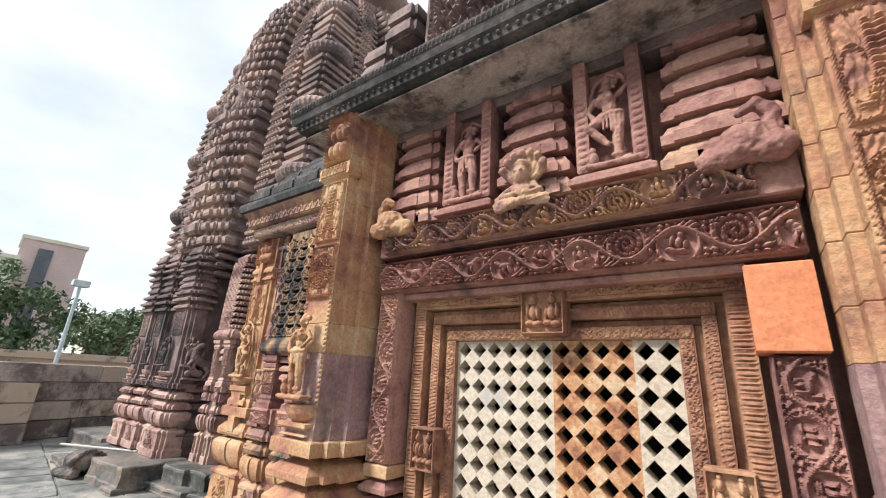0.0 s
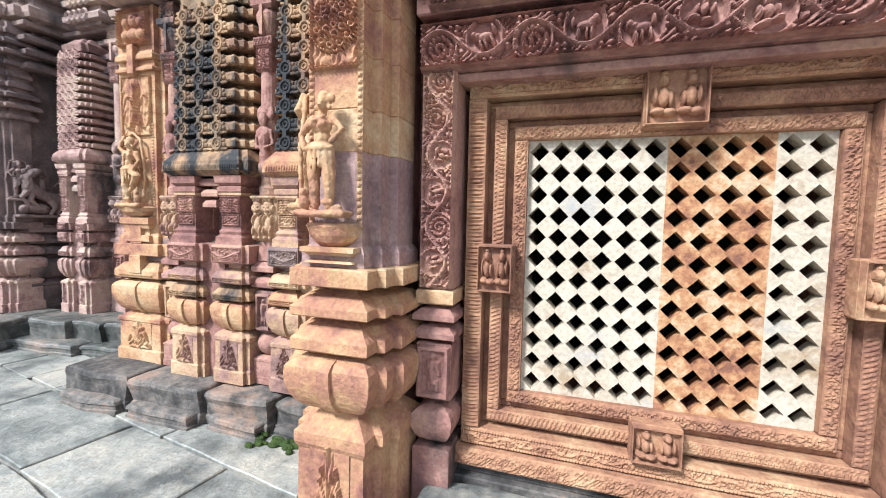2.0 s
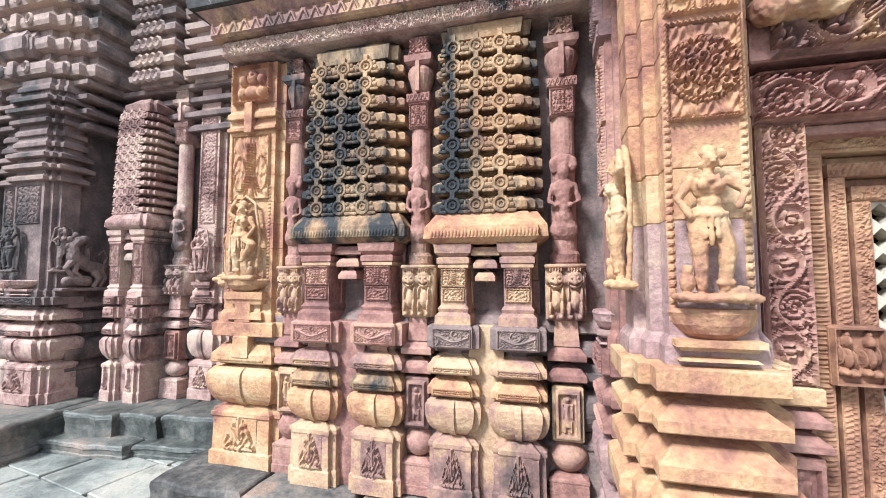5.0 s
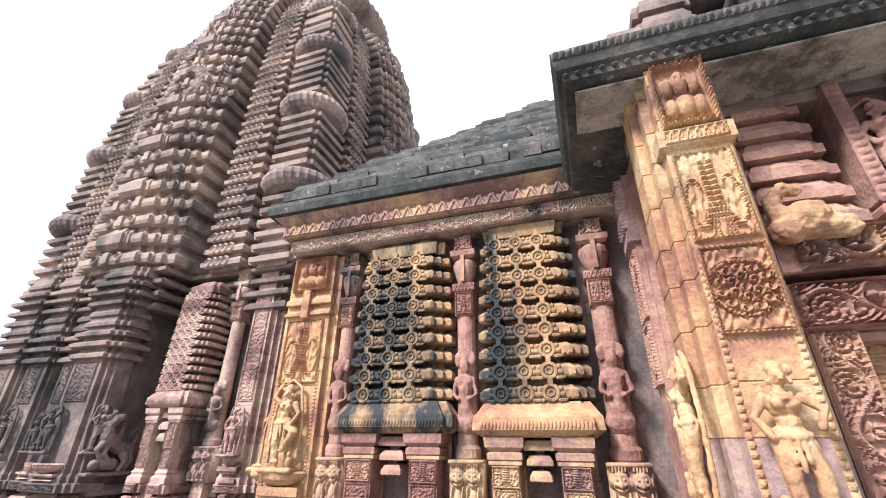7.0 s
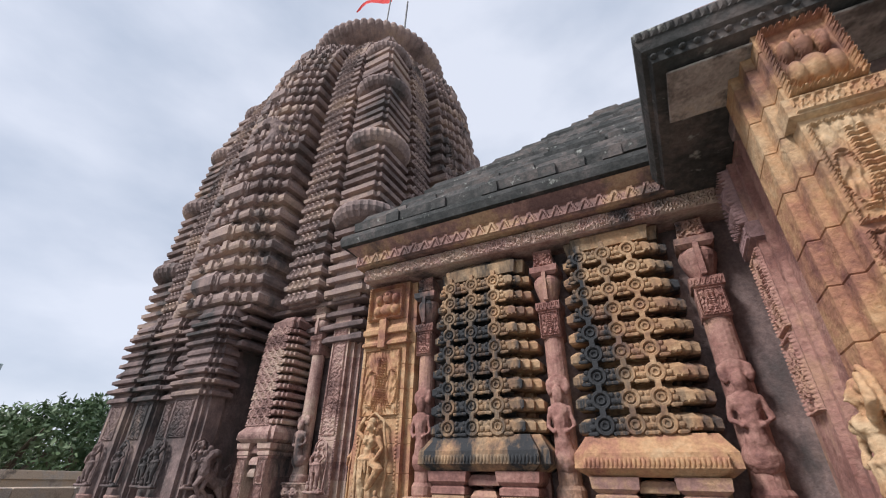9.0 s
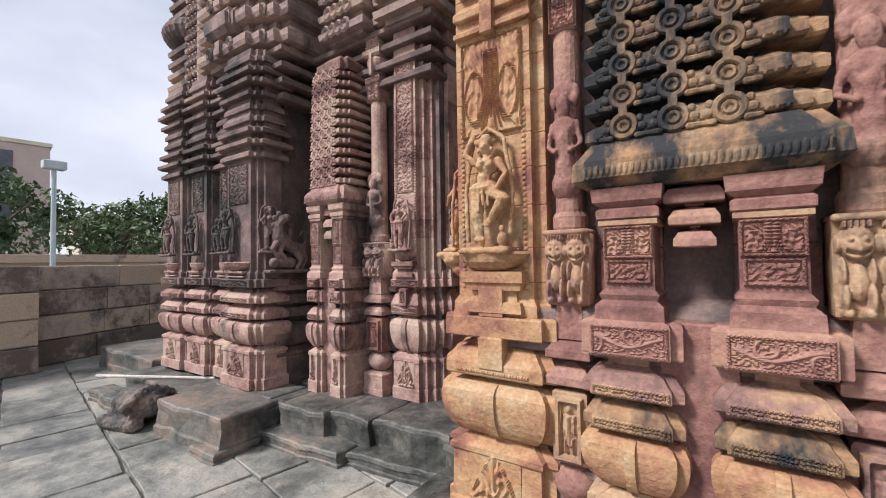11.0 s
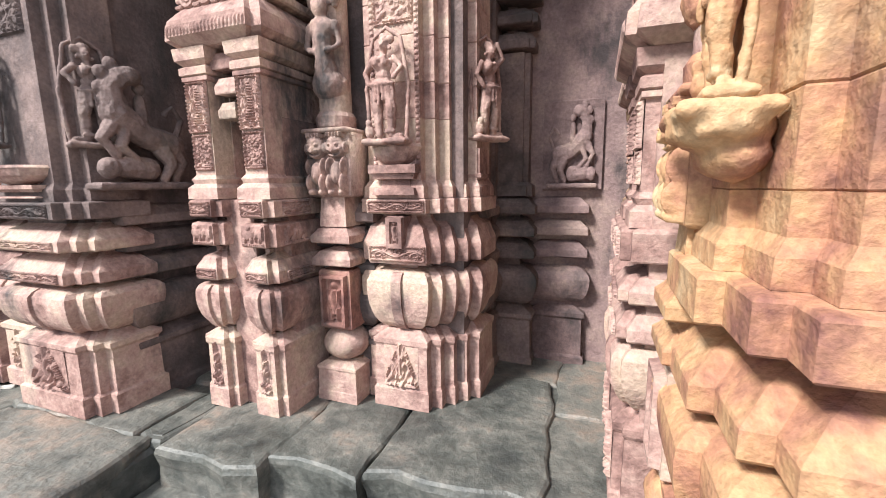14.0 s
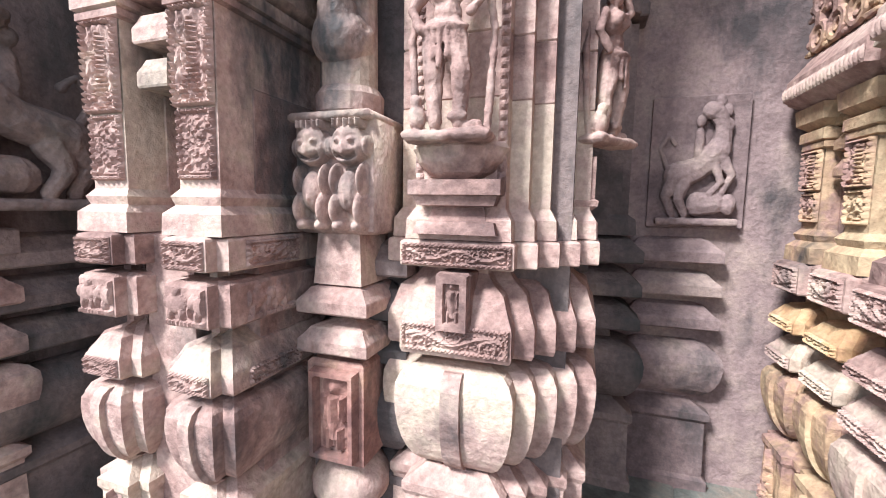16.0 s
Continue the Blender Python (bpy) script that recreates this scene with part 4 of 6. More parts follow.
        part("ring_ornament", rings, tm, tier)
    part("crest", Geo().stack(ratha(w * 0.8, f + 0.08, b, 1, 0.05, 0.04), [(top - 0.11, 0.02), (top - 0.03, 0.035), (top, 0.0), (top + 0.05, -0.05)]), tm, ob)
    return ob


def dwarfs(u, v):
    """Two squatting dwarfs with large faces, side by side."""
    W, H = u.max(), v.max()
    h = np.zeros_like(u)
    for s in (-1, 1):
        x, y = (u / W - 0.5) * 2 - s * 0.47, v / H
        e = lambda ex, ey, rx, ry: np.sqrt(np.clip(1 - ((x - ex) / rx) ** 2 - ((y - ey) / ry) ** 2, 0, 1))
        body = np.maximum.reduce([0.75 * e(0, 0.36, 0.30, 0.20), 0.95 * e(-0.30, 0.20, 0.13, 0.17), 0.95 * e(0.30, 0.20, 0.13, 0.17), 0.8 * e(-0.24, 0.05, 0.17, 0.07), 0.8 * e(0.24, 0.05, 0.17, 0.07), 0.85 * e(-0.33, 0.46, 0.09, 0.16), 0.85 * e(0.33, 0.46, 0.09, 0.16), 0.8 * e(0.0, 0.30, 0.10, 0.10)])
        face = 0.95 * e(0, 0.77, 0.42, 0.185) ** 0.7
        face = np.maximum(face, np.maximum(0.6 * e(-0.43, 0.76, 0.08, 0.10), 0.6 * e(0.43, 0.76, 0.08, 0.10)))
        for q in (-1, 1):
            socket = np.exp(-(((x - q * 0.17) / 0.12) ** 2 + ((y - 0.80) / 0.045) ** 2))
            ball = np.exp(-(((x - q * 0.17) / 0.07) ** 2 + ((y - 0.80) / 0.026) ** 2))
            face = face - 0.40 * socket + 0.50 * ball
        face = face + 0.25 * np.exp(-((x / 0.06) ** 2 + ((y - 0.70) / 0.07) ** 2))
        face = face - 0.45 * np.exp(-(((y - 0.655 - 0.5 * x * x) / 0.02) ** 2)) * (np.abs(x) < 0.27)
        hair = (0.55 + 0.25 * np.cos(x * 45)) * (y > 0.92) * (np.abs(x) < 0.36)
        h = np.maximum.reduce([h, body, face, hair])
    return np.clip(h, 0, 1)


def naga_column(name, x, y, rz, r, z0, top, mats, label):
    """A slim round shaft on a pair of crouching dwarfs, a framed panel and small mouldings below."""
    ob = thing(name, x, y, 0, rz, label, "pilaster", "slim round pilasters", "structure")
    sq = lambda q: [(-q, r * 2.2), (-q, -q), (q, -q), (q, r * 2.2)]
    part("foot", Geo().stack(sq(r * 1.1), p_foot(z0, z0 + 0.2, 0.012)), mats[0], ob)
    part("pot", Geo().lathe(0, 0, [(z0 + 0.2 + 0.17 * k / 8, r * (0.55 + 0.75 * math.sin(math.pi * k / 8) ** 0.8)) for k in range(9)], 14), mats[0], ob, smooth=True)
    part("framed_panel", Geo().stack(sq(r * 0.85), [(z0 + 0.37, 0), (z0 + 0.38, 0.01), (z0 + 0.66, 0.01), (z0 + 0.67, 0)]), mats[1], ob)
    part("panel_relief", Geo().relief(-r * 0.80, r * 0.80, z0 + 0.39, z0 + 0.65, -r * 0.86 - 0.009, 0.028, panel_figure, 0.006), mats[1], ob)
    for k in range(2):
        part("moulding", Geo().stack(sq(r * 0.85), p_slab(z0 + 0.68 + 0.11 * k, z0 + 0.78 + 0.11 * k, 0.03)), mats[0], ob)
    part("neck", Geo().stack(sq(r * 0.7), [(z0 + 0.88, 0.01), (z0 + 1.03, 0)]), mats[0], ob)
    d = Geo().box(-r * 1.28, r * 1.28, -r * 0.9, r * 2, z0 + 1.02, z0 + 1.33, 0.012)
    d.relief(-r * 1.26, r * 1.26, z0 + 1.03, z0 + 1.315, -r * 0.9 - 0.001, r * 0.62, dwarfs, 0.003)
    d.box(-r * 1.3, r * 1.3, -r * 1.25, r * 2, z0 + 1.312, z0 + 1.335, 0.006)
    part("dwarf_pair", d, mats[-2], ob, smooth=True)
    part("collar", Geo().lathe(0, 0, [(z0 + 1.33, r * 0.9), (z0 + 1.345, r * 1.0), (z0 + 1.39, r * 1.02), (z0 + 1.41, r * 0.88)], 18), mats[0], ob, smooth=False)
    sh = [(z0 + 1.41, r * 0.82)]
    sh += [(top - 0.60, r * 0.78)]
    part("capital_panel", Geo().stack(sq(r * 0.82), [(top - 0.60, -0.01), (top - 0.595, 0.0), (top - 0.43, 0.0), (top - 0.425, 0.012), (top - 0.375, 0.014), (top - 0.37, 0.0)]).relief(-r * 0.78, r * 0.78, top - 0.59, top - 0.435, -r * 0.82 - 0.001, 0.014, swag, 0.004).relief(-r * 0.9, r * 0.9, top - 0.42, top - 0.38, -r * 0.82 - 0.014, 0.008, zigzag(0.025), 0.005), mats[-1], ob)
    part("capital_pot", Geo().lathe(0, 0, [(top - 0.37, r * 0.6), (top - 0.33, r * 0.8), (top - 0.25, r * 1.12), (top - 0.22, r * 1.15), (top - 0.195, r * 1.0), (top - 0.19, r * 0.7)], 18), mats[0], ob)
    part("capital_strap", Geo().box(-r * 0.17, r * 0.17, -r * 1.22, -r * 0.5, top - 0.37, top - 0.17, 0.006), mats[0], ob)
    part("capital_block", Geo().stack(sq(r * 0.9), [(top - 0.19, 0.0), (top - 0.17, 0.02), (top - 0.13, 0.022), (top - 0.125, 0.0), (top - 0.04, -0.012), (top, -0.03)]).relief(-r * 0.8, r * 0.8, top - 0.12, top - 0.01, -r * 0.87, 0.02, lace(0.035, r, False), 0.004), mats[-1], ob)
    part("shaft", Geo().lathe(0, 0, sh, 18), mats[-1], ob, smooth=False)
    coil = Geo()
    zc = z0 + 1.53
    coil.blob((0, -r * 0.35, zc), (r * 0.95, r * 0.85, 0.075), 14, 9)
    coil.limb([(0, -r * 0.5, zc + 0.03), (0, -r * 0.75, zc + 0.12), (0, -r * 0.8, zc + 0.2)], [r * 0.7, r * 0.5, r * 0.55], 10)
    coil.blob((0, -r * 0.85, zc + 0.235), (r * 0.75, r * 0.45, 0.05))
    coil.blob((0, -r * 0.95, zc + 0.325), (r * 0.42, r * 0.42, 0.055))
    for q in (-1, 1):
        coil.limb([(q * r * 0.7, -r * 0.8, zc + 0.25), (q * r * 0.95, -r * 0.8, zc + 0.16), (q * r * 0.45, -r * 1.25, zc + 0.13)], [r * 0.2, r * 0.17, r * 0.15], 7)
        coil.blob((q * r * 0.62, -r * 0.6, zc + 0.37), (r * 0.3, r * 0.3, 0.05))
    coil.blob((0, -r * 0.6, zc + 0.395), (r * 0.75, r * 0.3, 0.05))
    carved(part("serpent_figure", coil, mats[0], ob, smooth=True), r * 5, 0.03)
    return ob


def panel_figure(u, v):
    W, H = u.max(), v.max()
    x, y = (u / W - 0.5), v / H
    h = np.exp(-((x - 0.05 * np.sin(9 * y)) / 0.13) ** 2) * (y > 0.25) * (y < 0.72)
    h = np.maximum(h, np.exp(-((x / 0.11) ** 2 + ((y - 0.8) / 0.07) ** 2)))
    for s in (-1, 1):
        h = np.maximum(h, 0.85 * np.exp(-((x - s * 0.12) / 0.06) ** 2) * (y < 0.35) * (y > 0.12))
        h = np.maximum(h, 0.8 * np.exp(-((x - s * (0.15 + 0.2 * np.abs(y - 0.6))) / 0.05) ** 2) * (y > 0.42) * (y < 0.7))
    edge = np.minimum(np.minimum(x + 0.5, 0.5 - x) * W, np.minimum(y, 1 - y) * H)
    return np.where(edge < 0.022, 1.0, h * 0.9)


def couple(u, v):
    """Two small seated figures side by side in a plain frame."""
    W, H = u.max(), v.max()
    h = np.zeros_like(u)
    for s in (-1, 1):
        x, y = (u / W - 0.5 - s * 0.21), v / H
        e = lambda ex, ey, rx, ry: np.sqrt(np.clip(1 - ((x - ex) / rx) ** 2 - ((y - ey) / ry) ** 2, 0, 1))
        h = np.maximum.reduce([h, e(0, 0.76, 0.09, 0.11), e(0, 0.48, 0.10, 0.18), e(-0.08, 0.24, 0.13, 0.075), e(0.09, 0.22, 0.13, 0.08), 0.8 * e(s * 0.13, 0.52, 0.05, 0.17), 0.8 * e(-s * 0.11, 0.46, 0.05, 0.15), 0.6 * e(0, 0.88, 0.07, 0.06)])
    edge = np.minimum(np.minimum(u, W - u), np.minimum(v, H - v))
    return np.where(edge < 0.008, 0.7, h)


# porch pilasters, one at each end of the lattice window
ZP = (0.0, 0.70, 0.93, 1.065, 1.17, 1.265)
for px in (-1.897, 0.41):
    fp = figure_pilaster("porch_pilaster", px, 0, 0, ratha(0.182, 1.435, 1.74, 2, 0.035, 0.075), 1.435, (-0.112, 0.112), ZP, 3.15, [OCHRE, OCHRE, OCHRE, OCHRE, OCHRE], "ochre and mauve sandstone pilaster with pot base and carved shaft", lower=MAUVE, split=1.68, carve=False)
    statue((px - 0.01, 1.405, 1.47, 0), 0.42, 3, OCHRE, "headless ochre sandstone figure on the porch pilaster")

# hall front
ZH = (0.25, 0.60, 0.83, 0.95, 1.06, 1.20)
hc_plan = [(-0.295, 0.45), (-0.295, 0.22), (-0.25, 0.22), (-0.25, 0.08), (-0.20, 0.08), (-0.20, 0), (0.182, 0), (0.182, 0.04), (0.232, 0.04), (0.232, 0.45)]
hall_corner = figure_pilaster("hall_corner_pilaster", -4.365, 2.51, 0, hc_plan, 0.0, (-0.18, 0.16), (0.25, 0.64, 0.91, 1.08, 1.21), 3.03, [OCHRE, OCHRE, OCHRE, OCHRE, OCHRE], "tall ochre sandstone corner pilaster with an entwined figure", fig_z=1.50, fig_h=0.5, split=1.36, swag_only=True, carve=False)
for z0, z1, q in ((1.20, 1.38, 0.046), (0.965, 1.115, 0.058)):
    part("centre_strap", Geo().box(-0.07, 0.05, -q, 0.02, z0, z1, 0.008), OCHRE, hall_corner)
part("bead_fillet", Geo().relief(-0.19, 0.17, 0.945, 0.962, -0.052, 0.008, beads(0.014), 0.004), OCHRE, hall_corner)
statue((-4.375, 2.48, 1.52, 0), 0.52, 2, OCHRE, "ochre sandstone dancer with one raised arm and bent leg", -1)
ZK = (0.25, 0.62, 0.83, 0.95, 1.07, 1.24)
khakhara("hall_shrine_bay", -3.575, 0, 0, 0.345, 2.40, 2.75, ZK, 1.72, 1.90, 3.02, [MIXED, OCHRE, STAINED, MIXED, RED, RED], "shrine bay with black-stained ochre ribbed tower over a dark niche")
khakhara("hall_shrine_bay", -2.71, 0, 0, 0.305, 2.40, 2.75, ZK, 1.70, 1.88, 3.06, [MIXED, MIXED, OCHRE, MIXED, DARK, MIXED], "shrine bay with ochre and black ribbed tower over a dark niche")
for nx, ny, nr, nm in ((-4.035, 2.57, 0.072, RED), (-3.13, 2.54, 0.075, RED), (-2.27, 2.56, 0.085, RED)):
    naga_column("serpent_pilaster", nx, ny, 0, nr, 0.25, 3.03, [nm, MIXED, MIXED, nm], "slim red sandstone pilaster with serpent figure and dwarfs")

statue((-2.085, 1.60, 1.50, -90), 0.44, 0, OCHRE, "ochre sandstone attendant on the side of the porch pilaster")
figure_pilaster("return_pilaster", -2.03, 2.16, -90, ratha(0.15, -0.06, 0.1, 1, 0.04, 0.03), -0.06, (-0.11, 0.11), ZH, 3.03, [MAUVE, MAUVE, RED, RED, RED], "red sandstone pilaster on the side of the porch")
# hall side, facing the shrine
ZB = (0.22, 0.62, 0.86, 0.985, 1.10, 1.235)
khakhara("side_shrine_bay", -4.58, 3.49, -90, 0.29, -0.205, 0.2, ZB, 1.76, 1.94, 3.03, [PINK, PINK, PINK, PINK, PINK, PINK], "pink shrine bay with ochre ribbed tower on the hall's side", tower_mat=MIXED, pw=0.115, reach=0.17, post=0.075, core_in=0.055, pot=p_bud)
khakhara("side_shrine_bay", -4.56, 4.09, -90, 0.22, -0.19, 0.2, ZB, 1.74, 1.92, 3.03, [MIXED, MIXED, PINK, OCHRE, PINK, MIXED], "yellowed shrine bay beside the recess on the hall's side", tower_mat=MIXED, pw=0.09, reach=0.125, post=0.055, core_in=0.07, pot=p_bud)
naga_column("serpent_pilaster", -4.63, 2.97, -90, 0.082, 0.25, 3.03, [OCHRE, PINK, OCHRE, PINK], "slim ochre pilaster with dwarfs on the hall's side")

# shrine front
ZS = (0.30, 0.69, 0.925, 1.075, 1.215, 1.32)
ZC = (0.30, 0.685, 0.985, 1.225, 1.315)
sc_plan = [(-0.185, 0.45), (-0.185, 0.07), (-0.117, 0.07), (-0.117, 0), (0.117, 0)]
for k in range(4):
    sc_plan += [(0.117 + 0.049 * k, 0.052 * (k + 1)), (0.117 + 0.049 * (k + 1), 0.052 * (k + 1))]
sc_plan += [(0.313, 0.45)]
corner = figure_pilaster("shrine_corner_pilaster", -5.74, 3.525, 0, sc_plan, 0.0, (-0.118, 0.118), ZC, 3.55, [PINK, PINK, PINK, PINK, PINK], "pink sandstone corner pilaster with stepped side and pot base", fig_z=1.55, fig_h=0.45, split=1.66, o=0.03, pot=p_bud, tall_lace=True)
part("figure_panel", Geo().box(-0.044, 0.044, -0.038, 0.05, 1.085, 1.235).relief(-0.042, 0.042, 1.088, 1.232, -0.039, 0.018, panel_figure, 0.003), PINK, corner)
part("side_post", Geo().stack([(0.265, 0.36), (0.265, 0.215), (0.325, 0.215), (0.325, 0.36)], [(1.315, 0.012), (1.36, 0.01), (1.39, -0.012), (1.405, 0.008), (1.42, 0.01), (1.425, 0.0), (1.54, 0.0)]), PINK, corner)
statue((-5.745, 3.475, 1.57, 0), 0.43, 1, PINK, "pink sandstone dancer under an arch on a bracket")
statue((-5.415, 3.82, 1.60, 60), 0.43, 0, PINK, "pink sandstone attendant figure on a bracket")
naga_column("serpent_pilaster", -6.07, 3.56, 0, 0.092, 0.30, 3.5, [PINK, RED, PINK, PINK], "slim round pink pilaster on a pair of dwarfs")
khakhara("shrine_bay", -6.45, 3.25, 0, 0.222, 0.0, 0.42, ZS, 1.98, 2.15, 3.32, [PINK, PINK, PINK, PINK, PINK, PINK], "shrine bay with pale ribbed tower over a dark niche", tower_mat=PINK, tiers=12, pw=0.07, reach=0.15, post=0.062, core_in=0.125, pot=p_bud, blocky=True, side=True)
for px, pf, pw in ((-7.35, 2.96, 0.30), (-7.80, 3.06, 0.12), (-8.22, 3.0, 0.20), (-8.72, 2.97, 0.22)):
    ns = 2 if pw > 0.25 else 1
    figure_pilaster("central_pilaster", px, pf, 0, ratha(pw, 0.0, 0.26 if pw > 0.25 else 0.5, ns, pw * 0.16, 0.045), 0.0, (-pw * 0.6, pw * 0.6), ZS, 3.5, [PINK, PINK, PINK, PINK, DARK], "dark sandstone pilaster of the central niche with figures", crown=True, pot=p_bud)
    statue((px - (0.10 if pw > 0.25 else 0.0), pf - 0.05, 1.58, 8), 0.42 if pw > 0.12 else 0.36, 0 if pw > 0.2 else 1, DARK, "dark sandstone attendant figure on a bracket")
statue((-7.06, 3.09, 1.58, 75), 0.43, 1, DARK, "dark sandstone figure on the pilaster's side", -1)


def run(name, plan, mat, label, z0=0.22):
    """Base mouldings that run along a recessed wall."""
    ob = thing(name, 0, 0, 0, 0, label, "moulding", "wall base mouldings", "structure")
    part("foot", Geo().stack(plan, p_foot(z0, z0 + 0.42, 0.05)), mat, ob)
    part("roll", Geo().stack(plan, p_pot(z0 + 0.42, z0 + 0.70, 0.07)), mat, ob)
    for k in range(3):
        part("moulding", Geo().stack(plan, p_slab(z0 + 0.70 + 0.13 * k, z0 + 0.83 + 0.13 * k, 0.05)), mat, ob)
    return ob


# the darker stone puts the recess's shade into these mouldings
run("recess_moulding", [(-7.03, 3.9), (-7.03, 3.62), (-5.95, 3.62), (-5.95, 3.9)], DARK, "plain pink base mouldings of the shrine recess, darkened in colour for shade")
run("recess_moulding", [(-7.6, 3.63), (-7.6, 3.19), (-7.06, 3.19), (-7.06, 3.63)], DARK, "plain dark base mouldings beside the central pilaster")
run("recess_moulding", [(-5.22, 4.6), (-5.22, 4.375), (-4.98, 4.375), (-4.98, 4.6)], SHADED_MAUVE, "plain base mouldings of the closing wall")
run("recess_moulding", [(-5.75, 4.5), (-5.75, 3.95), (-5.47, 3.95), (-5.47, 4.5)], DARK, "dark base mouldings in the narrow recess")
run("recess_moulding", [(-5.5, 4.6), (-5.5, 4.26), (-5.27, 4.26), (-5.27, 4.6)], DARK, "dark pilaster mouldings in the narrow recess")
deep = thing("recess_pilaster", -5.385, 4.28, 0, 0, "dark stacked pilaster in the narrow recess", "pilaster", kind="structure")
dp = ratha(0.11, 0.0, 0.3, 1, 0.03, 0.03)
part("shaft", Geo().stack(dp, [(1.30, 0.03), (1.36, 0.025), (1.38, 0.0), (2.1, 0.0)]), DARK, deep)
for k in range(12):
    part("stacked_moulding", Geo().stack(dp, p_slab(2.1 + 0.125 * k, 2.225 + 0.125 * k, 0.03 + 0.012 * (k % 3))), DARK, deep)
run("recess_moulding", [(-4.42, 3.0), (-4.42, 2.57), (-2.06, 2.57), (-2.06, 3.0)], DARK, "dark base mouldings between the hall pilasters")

run("recess_moulding", [(-4.56, 4.39), (-4.56, 2.97), (-4.3, 2.97), (-4.3, 4.39)], MIXED, "base mouldings along the hall's side")
statue((-4.665, 2.72, 1.53, -90), 0.42, 1, OCHRE, "ochre sandstone figure on the corner pilaster's side")
fb = Geo().blob((-4.69, 2.72, 1.465), (0.085, 0.115, 0.035), 14, 9).blob((-4.665, 2.72, 1.42), (0.06, 0.085, 0.045), 12, 8).box(-4.775, -4.62, 2.61, 2.83, 1.475, 1.51, 0.012)
carved(solid("figure_bracket", fb, OCHRE, "worn ochre stone bracket under the side figure", "bracket", "structure", smooth=True), 0.5, 0.03)
up = thing("shrine_string_course", 0, 0, 0, 0, "heavy stacked string courses above the shrine wall", "moulding", kind="structure")
for k in range(4):
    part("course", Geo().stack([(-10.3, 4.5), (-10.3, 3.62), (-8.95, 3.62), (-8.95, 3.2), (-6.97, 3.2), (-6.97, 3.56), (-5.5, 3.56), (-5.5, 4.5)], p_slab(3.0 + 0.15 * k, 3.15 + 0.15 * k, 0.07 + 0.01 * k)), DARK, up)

# carved beasts
for bx, by, bz, rz, s, m in ((-7.03, 3.26, 1.40, 90, 0.54, DARK), (-5.035, 4.385, 1.37, 0, 0.40, SHADED_MAUVE)):
    bg = beast_geo(s)
    if rz == 90:
        bg.v = [(-a, b, c) for a, b, c in bg.v]
        bg.f = [tuple(reversed(q)) for q in bg.f]
    else:
        bg.v = [(0.78 * a, 0.6 * b, 1.12 * c) for a, b, c in bg.v]
    ob = solid("carved_beast", bg, m, "sandstone rearing lion beast carved in high relief", "statue", smooth=True)
    carved(ob, s, 0.015, 0.008, 2)
    ob.matrix_basis = pose(bx, by, bz, 0, 0, rz)

solid("beast_panel", Geo().box(-5.20, -4.87, 4.378, 4.42, 1.33, 1.84), SHADED_MAUVE, "square pink stone panel behind the carved beast, coloured as in shade", "panel", "structure")
# lion on the central band of the tower
for bx, by, bz, rz, s in ((-7.75, 3.35, 5.55, 0, 1.5),):
    ob = solid("carved_beast", beast_geo(s), DARK, "dark stone lion beast projecting high on the tower", "statue", smooth=True)
    carved(ob, s, 0.04)
    ob.matrix_basis = pose(bx, by, bz, 0, 0, rz)
statue((-7.35, 3.30, 5.6, 20), 1.05, 1, PINK, "pale sandstone guardian figure high on the tower")

# ---- porch window wall ----
jali = thing("lattice_window", 0, 0, 0, 0, "stone lattice window of cream and orange diamonds in carved frames", "window", kind="structure")
NC, NR = 12, 12
cw, ch = (JX1 - JX0) / NC, 1.06 / NR
for c0, c1, mat, lab in ((0, 6, WHITE, "cream stone lattice"), (6, 10, ORANGE, "orange stained stone lattice"), (10, 12, WHITE, "cream stone lattice")):
    lg = Geo()
    for i in range(c0, c1):
        for j in range(NR):
            x, z = JX0 + (i + 0.5) * cw, 0.72 + (j + 0.5) * ch
            a, b = cw / 2, ch / 2
            k = 0.89
            out = [(x - a, z - b), (x + a, z - b), (x + a, z + b), (x - a, z + b)]
            inn = [(x, z - b * k), (x + a * k, z), (x, z + b * k), (x - a * k, z)]
            v = [(p, 1.885, q) for p, q in out] + [(p, 1.885, q) for p, q in inn] + [(p, 1.965, q) for p, q in inn]
            f = []
            for q in range(4):
                r = (q + 1) % 4
                f += [(q, r, 4 + q), (r, 4 + r, 4 + q), (4 + q, 4 + r, 8 + r, 8 + q)]
            lg.add(v, f)
    part("lattice_panel", lg, mat, jali, lab)


def frame_band(x0, x1, z0, z1, t, y, depth, pattern, mat, name="frame_band", raised=0.02):
    """Four lengths of carved band round an opening; t is their width, outside the given rectangle."""
    for a0, a1, b0, b1 in ((x0 - t, x1 + t, z1, z1 + t), (x0 - t, x1 + t, z0 - t, z0), (x0 - t, x0, z0, z1), (x1, x1 + t, z0, z1)):
        gg = Geo().box(a0 + 0.0005, a1 - 0.0005, y, y + 0.08, b0 + 0.0005, b1 - 0.0005, 0.004)
        if pattern:
            gg.relief(a0 + 0.004, a1 - 0.004, b0 + 0.004, b1 - 0.004, y - 0.001, depth, pattern(a1 - a0 > b1 - b0), 0.006)
        part(name, gg, mat, jali)


frame_band(JX0, JX1, 0.72, 1.78, 0.055, 1.855, 0.010, lambda h: vine("u" if h else "v", 0.3, False), FRAME)
frame_band(JX0 - 0.055, JX1 + 0.055, 0.665, 1.835, 0.03, 1.885, 0, None, FRAME)
frame_band(JX0 - 0.085, JX1 + 0.085, 0.635, 1.865, 0.05, 1.83, 0.006, lambda h: zigzag(0.018), FRAME)
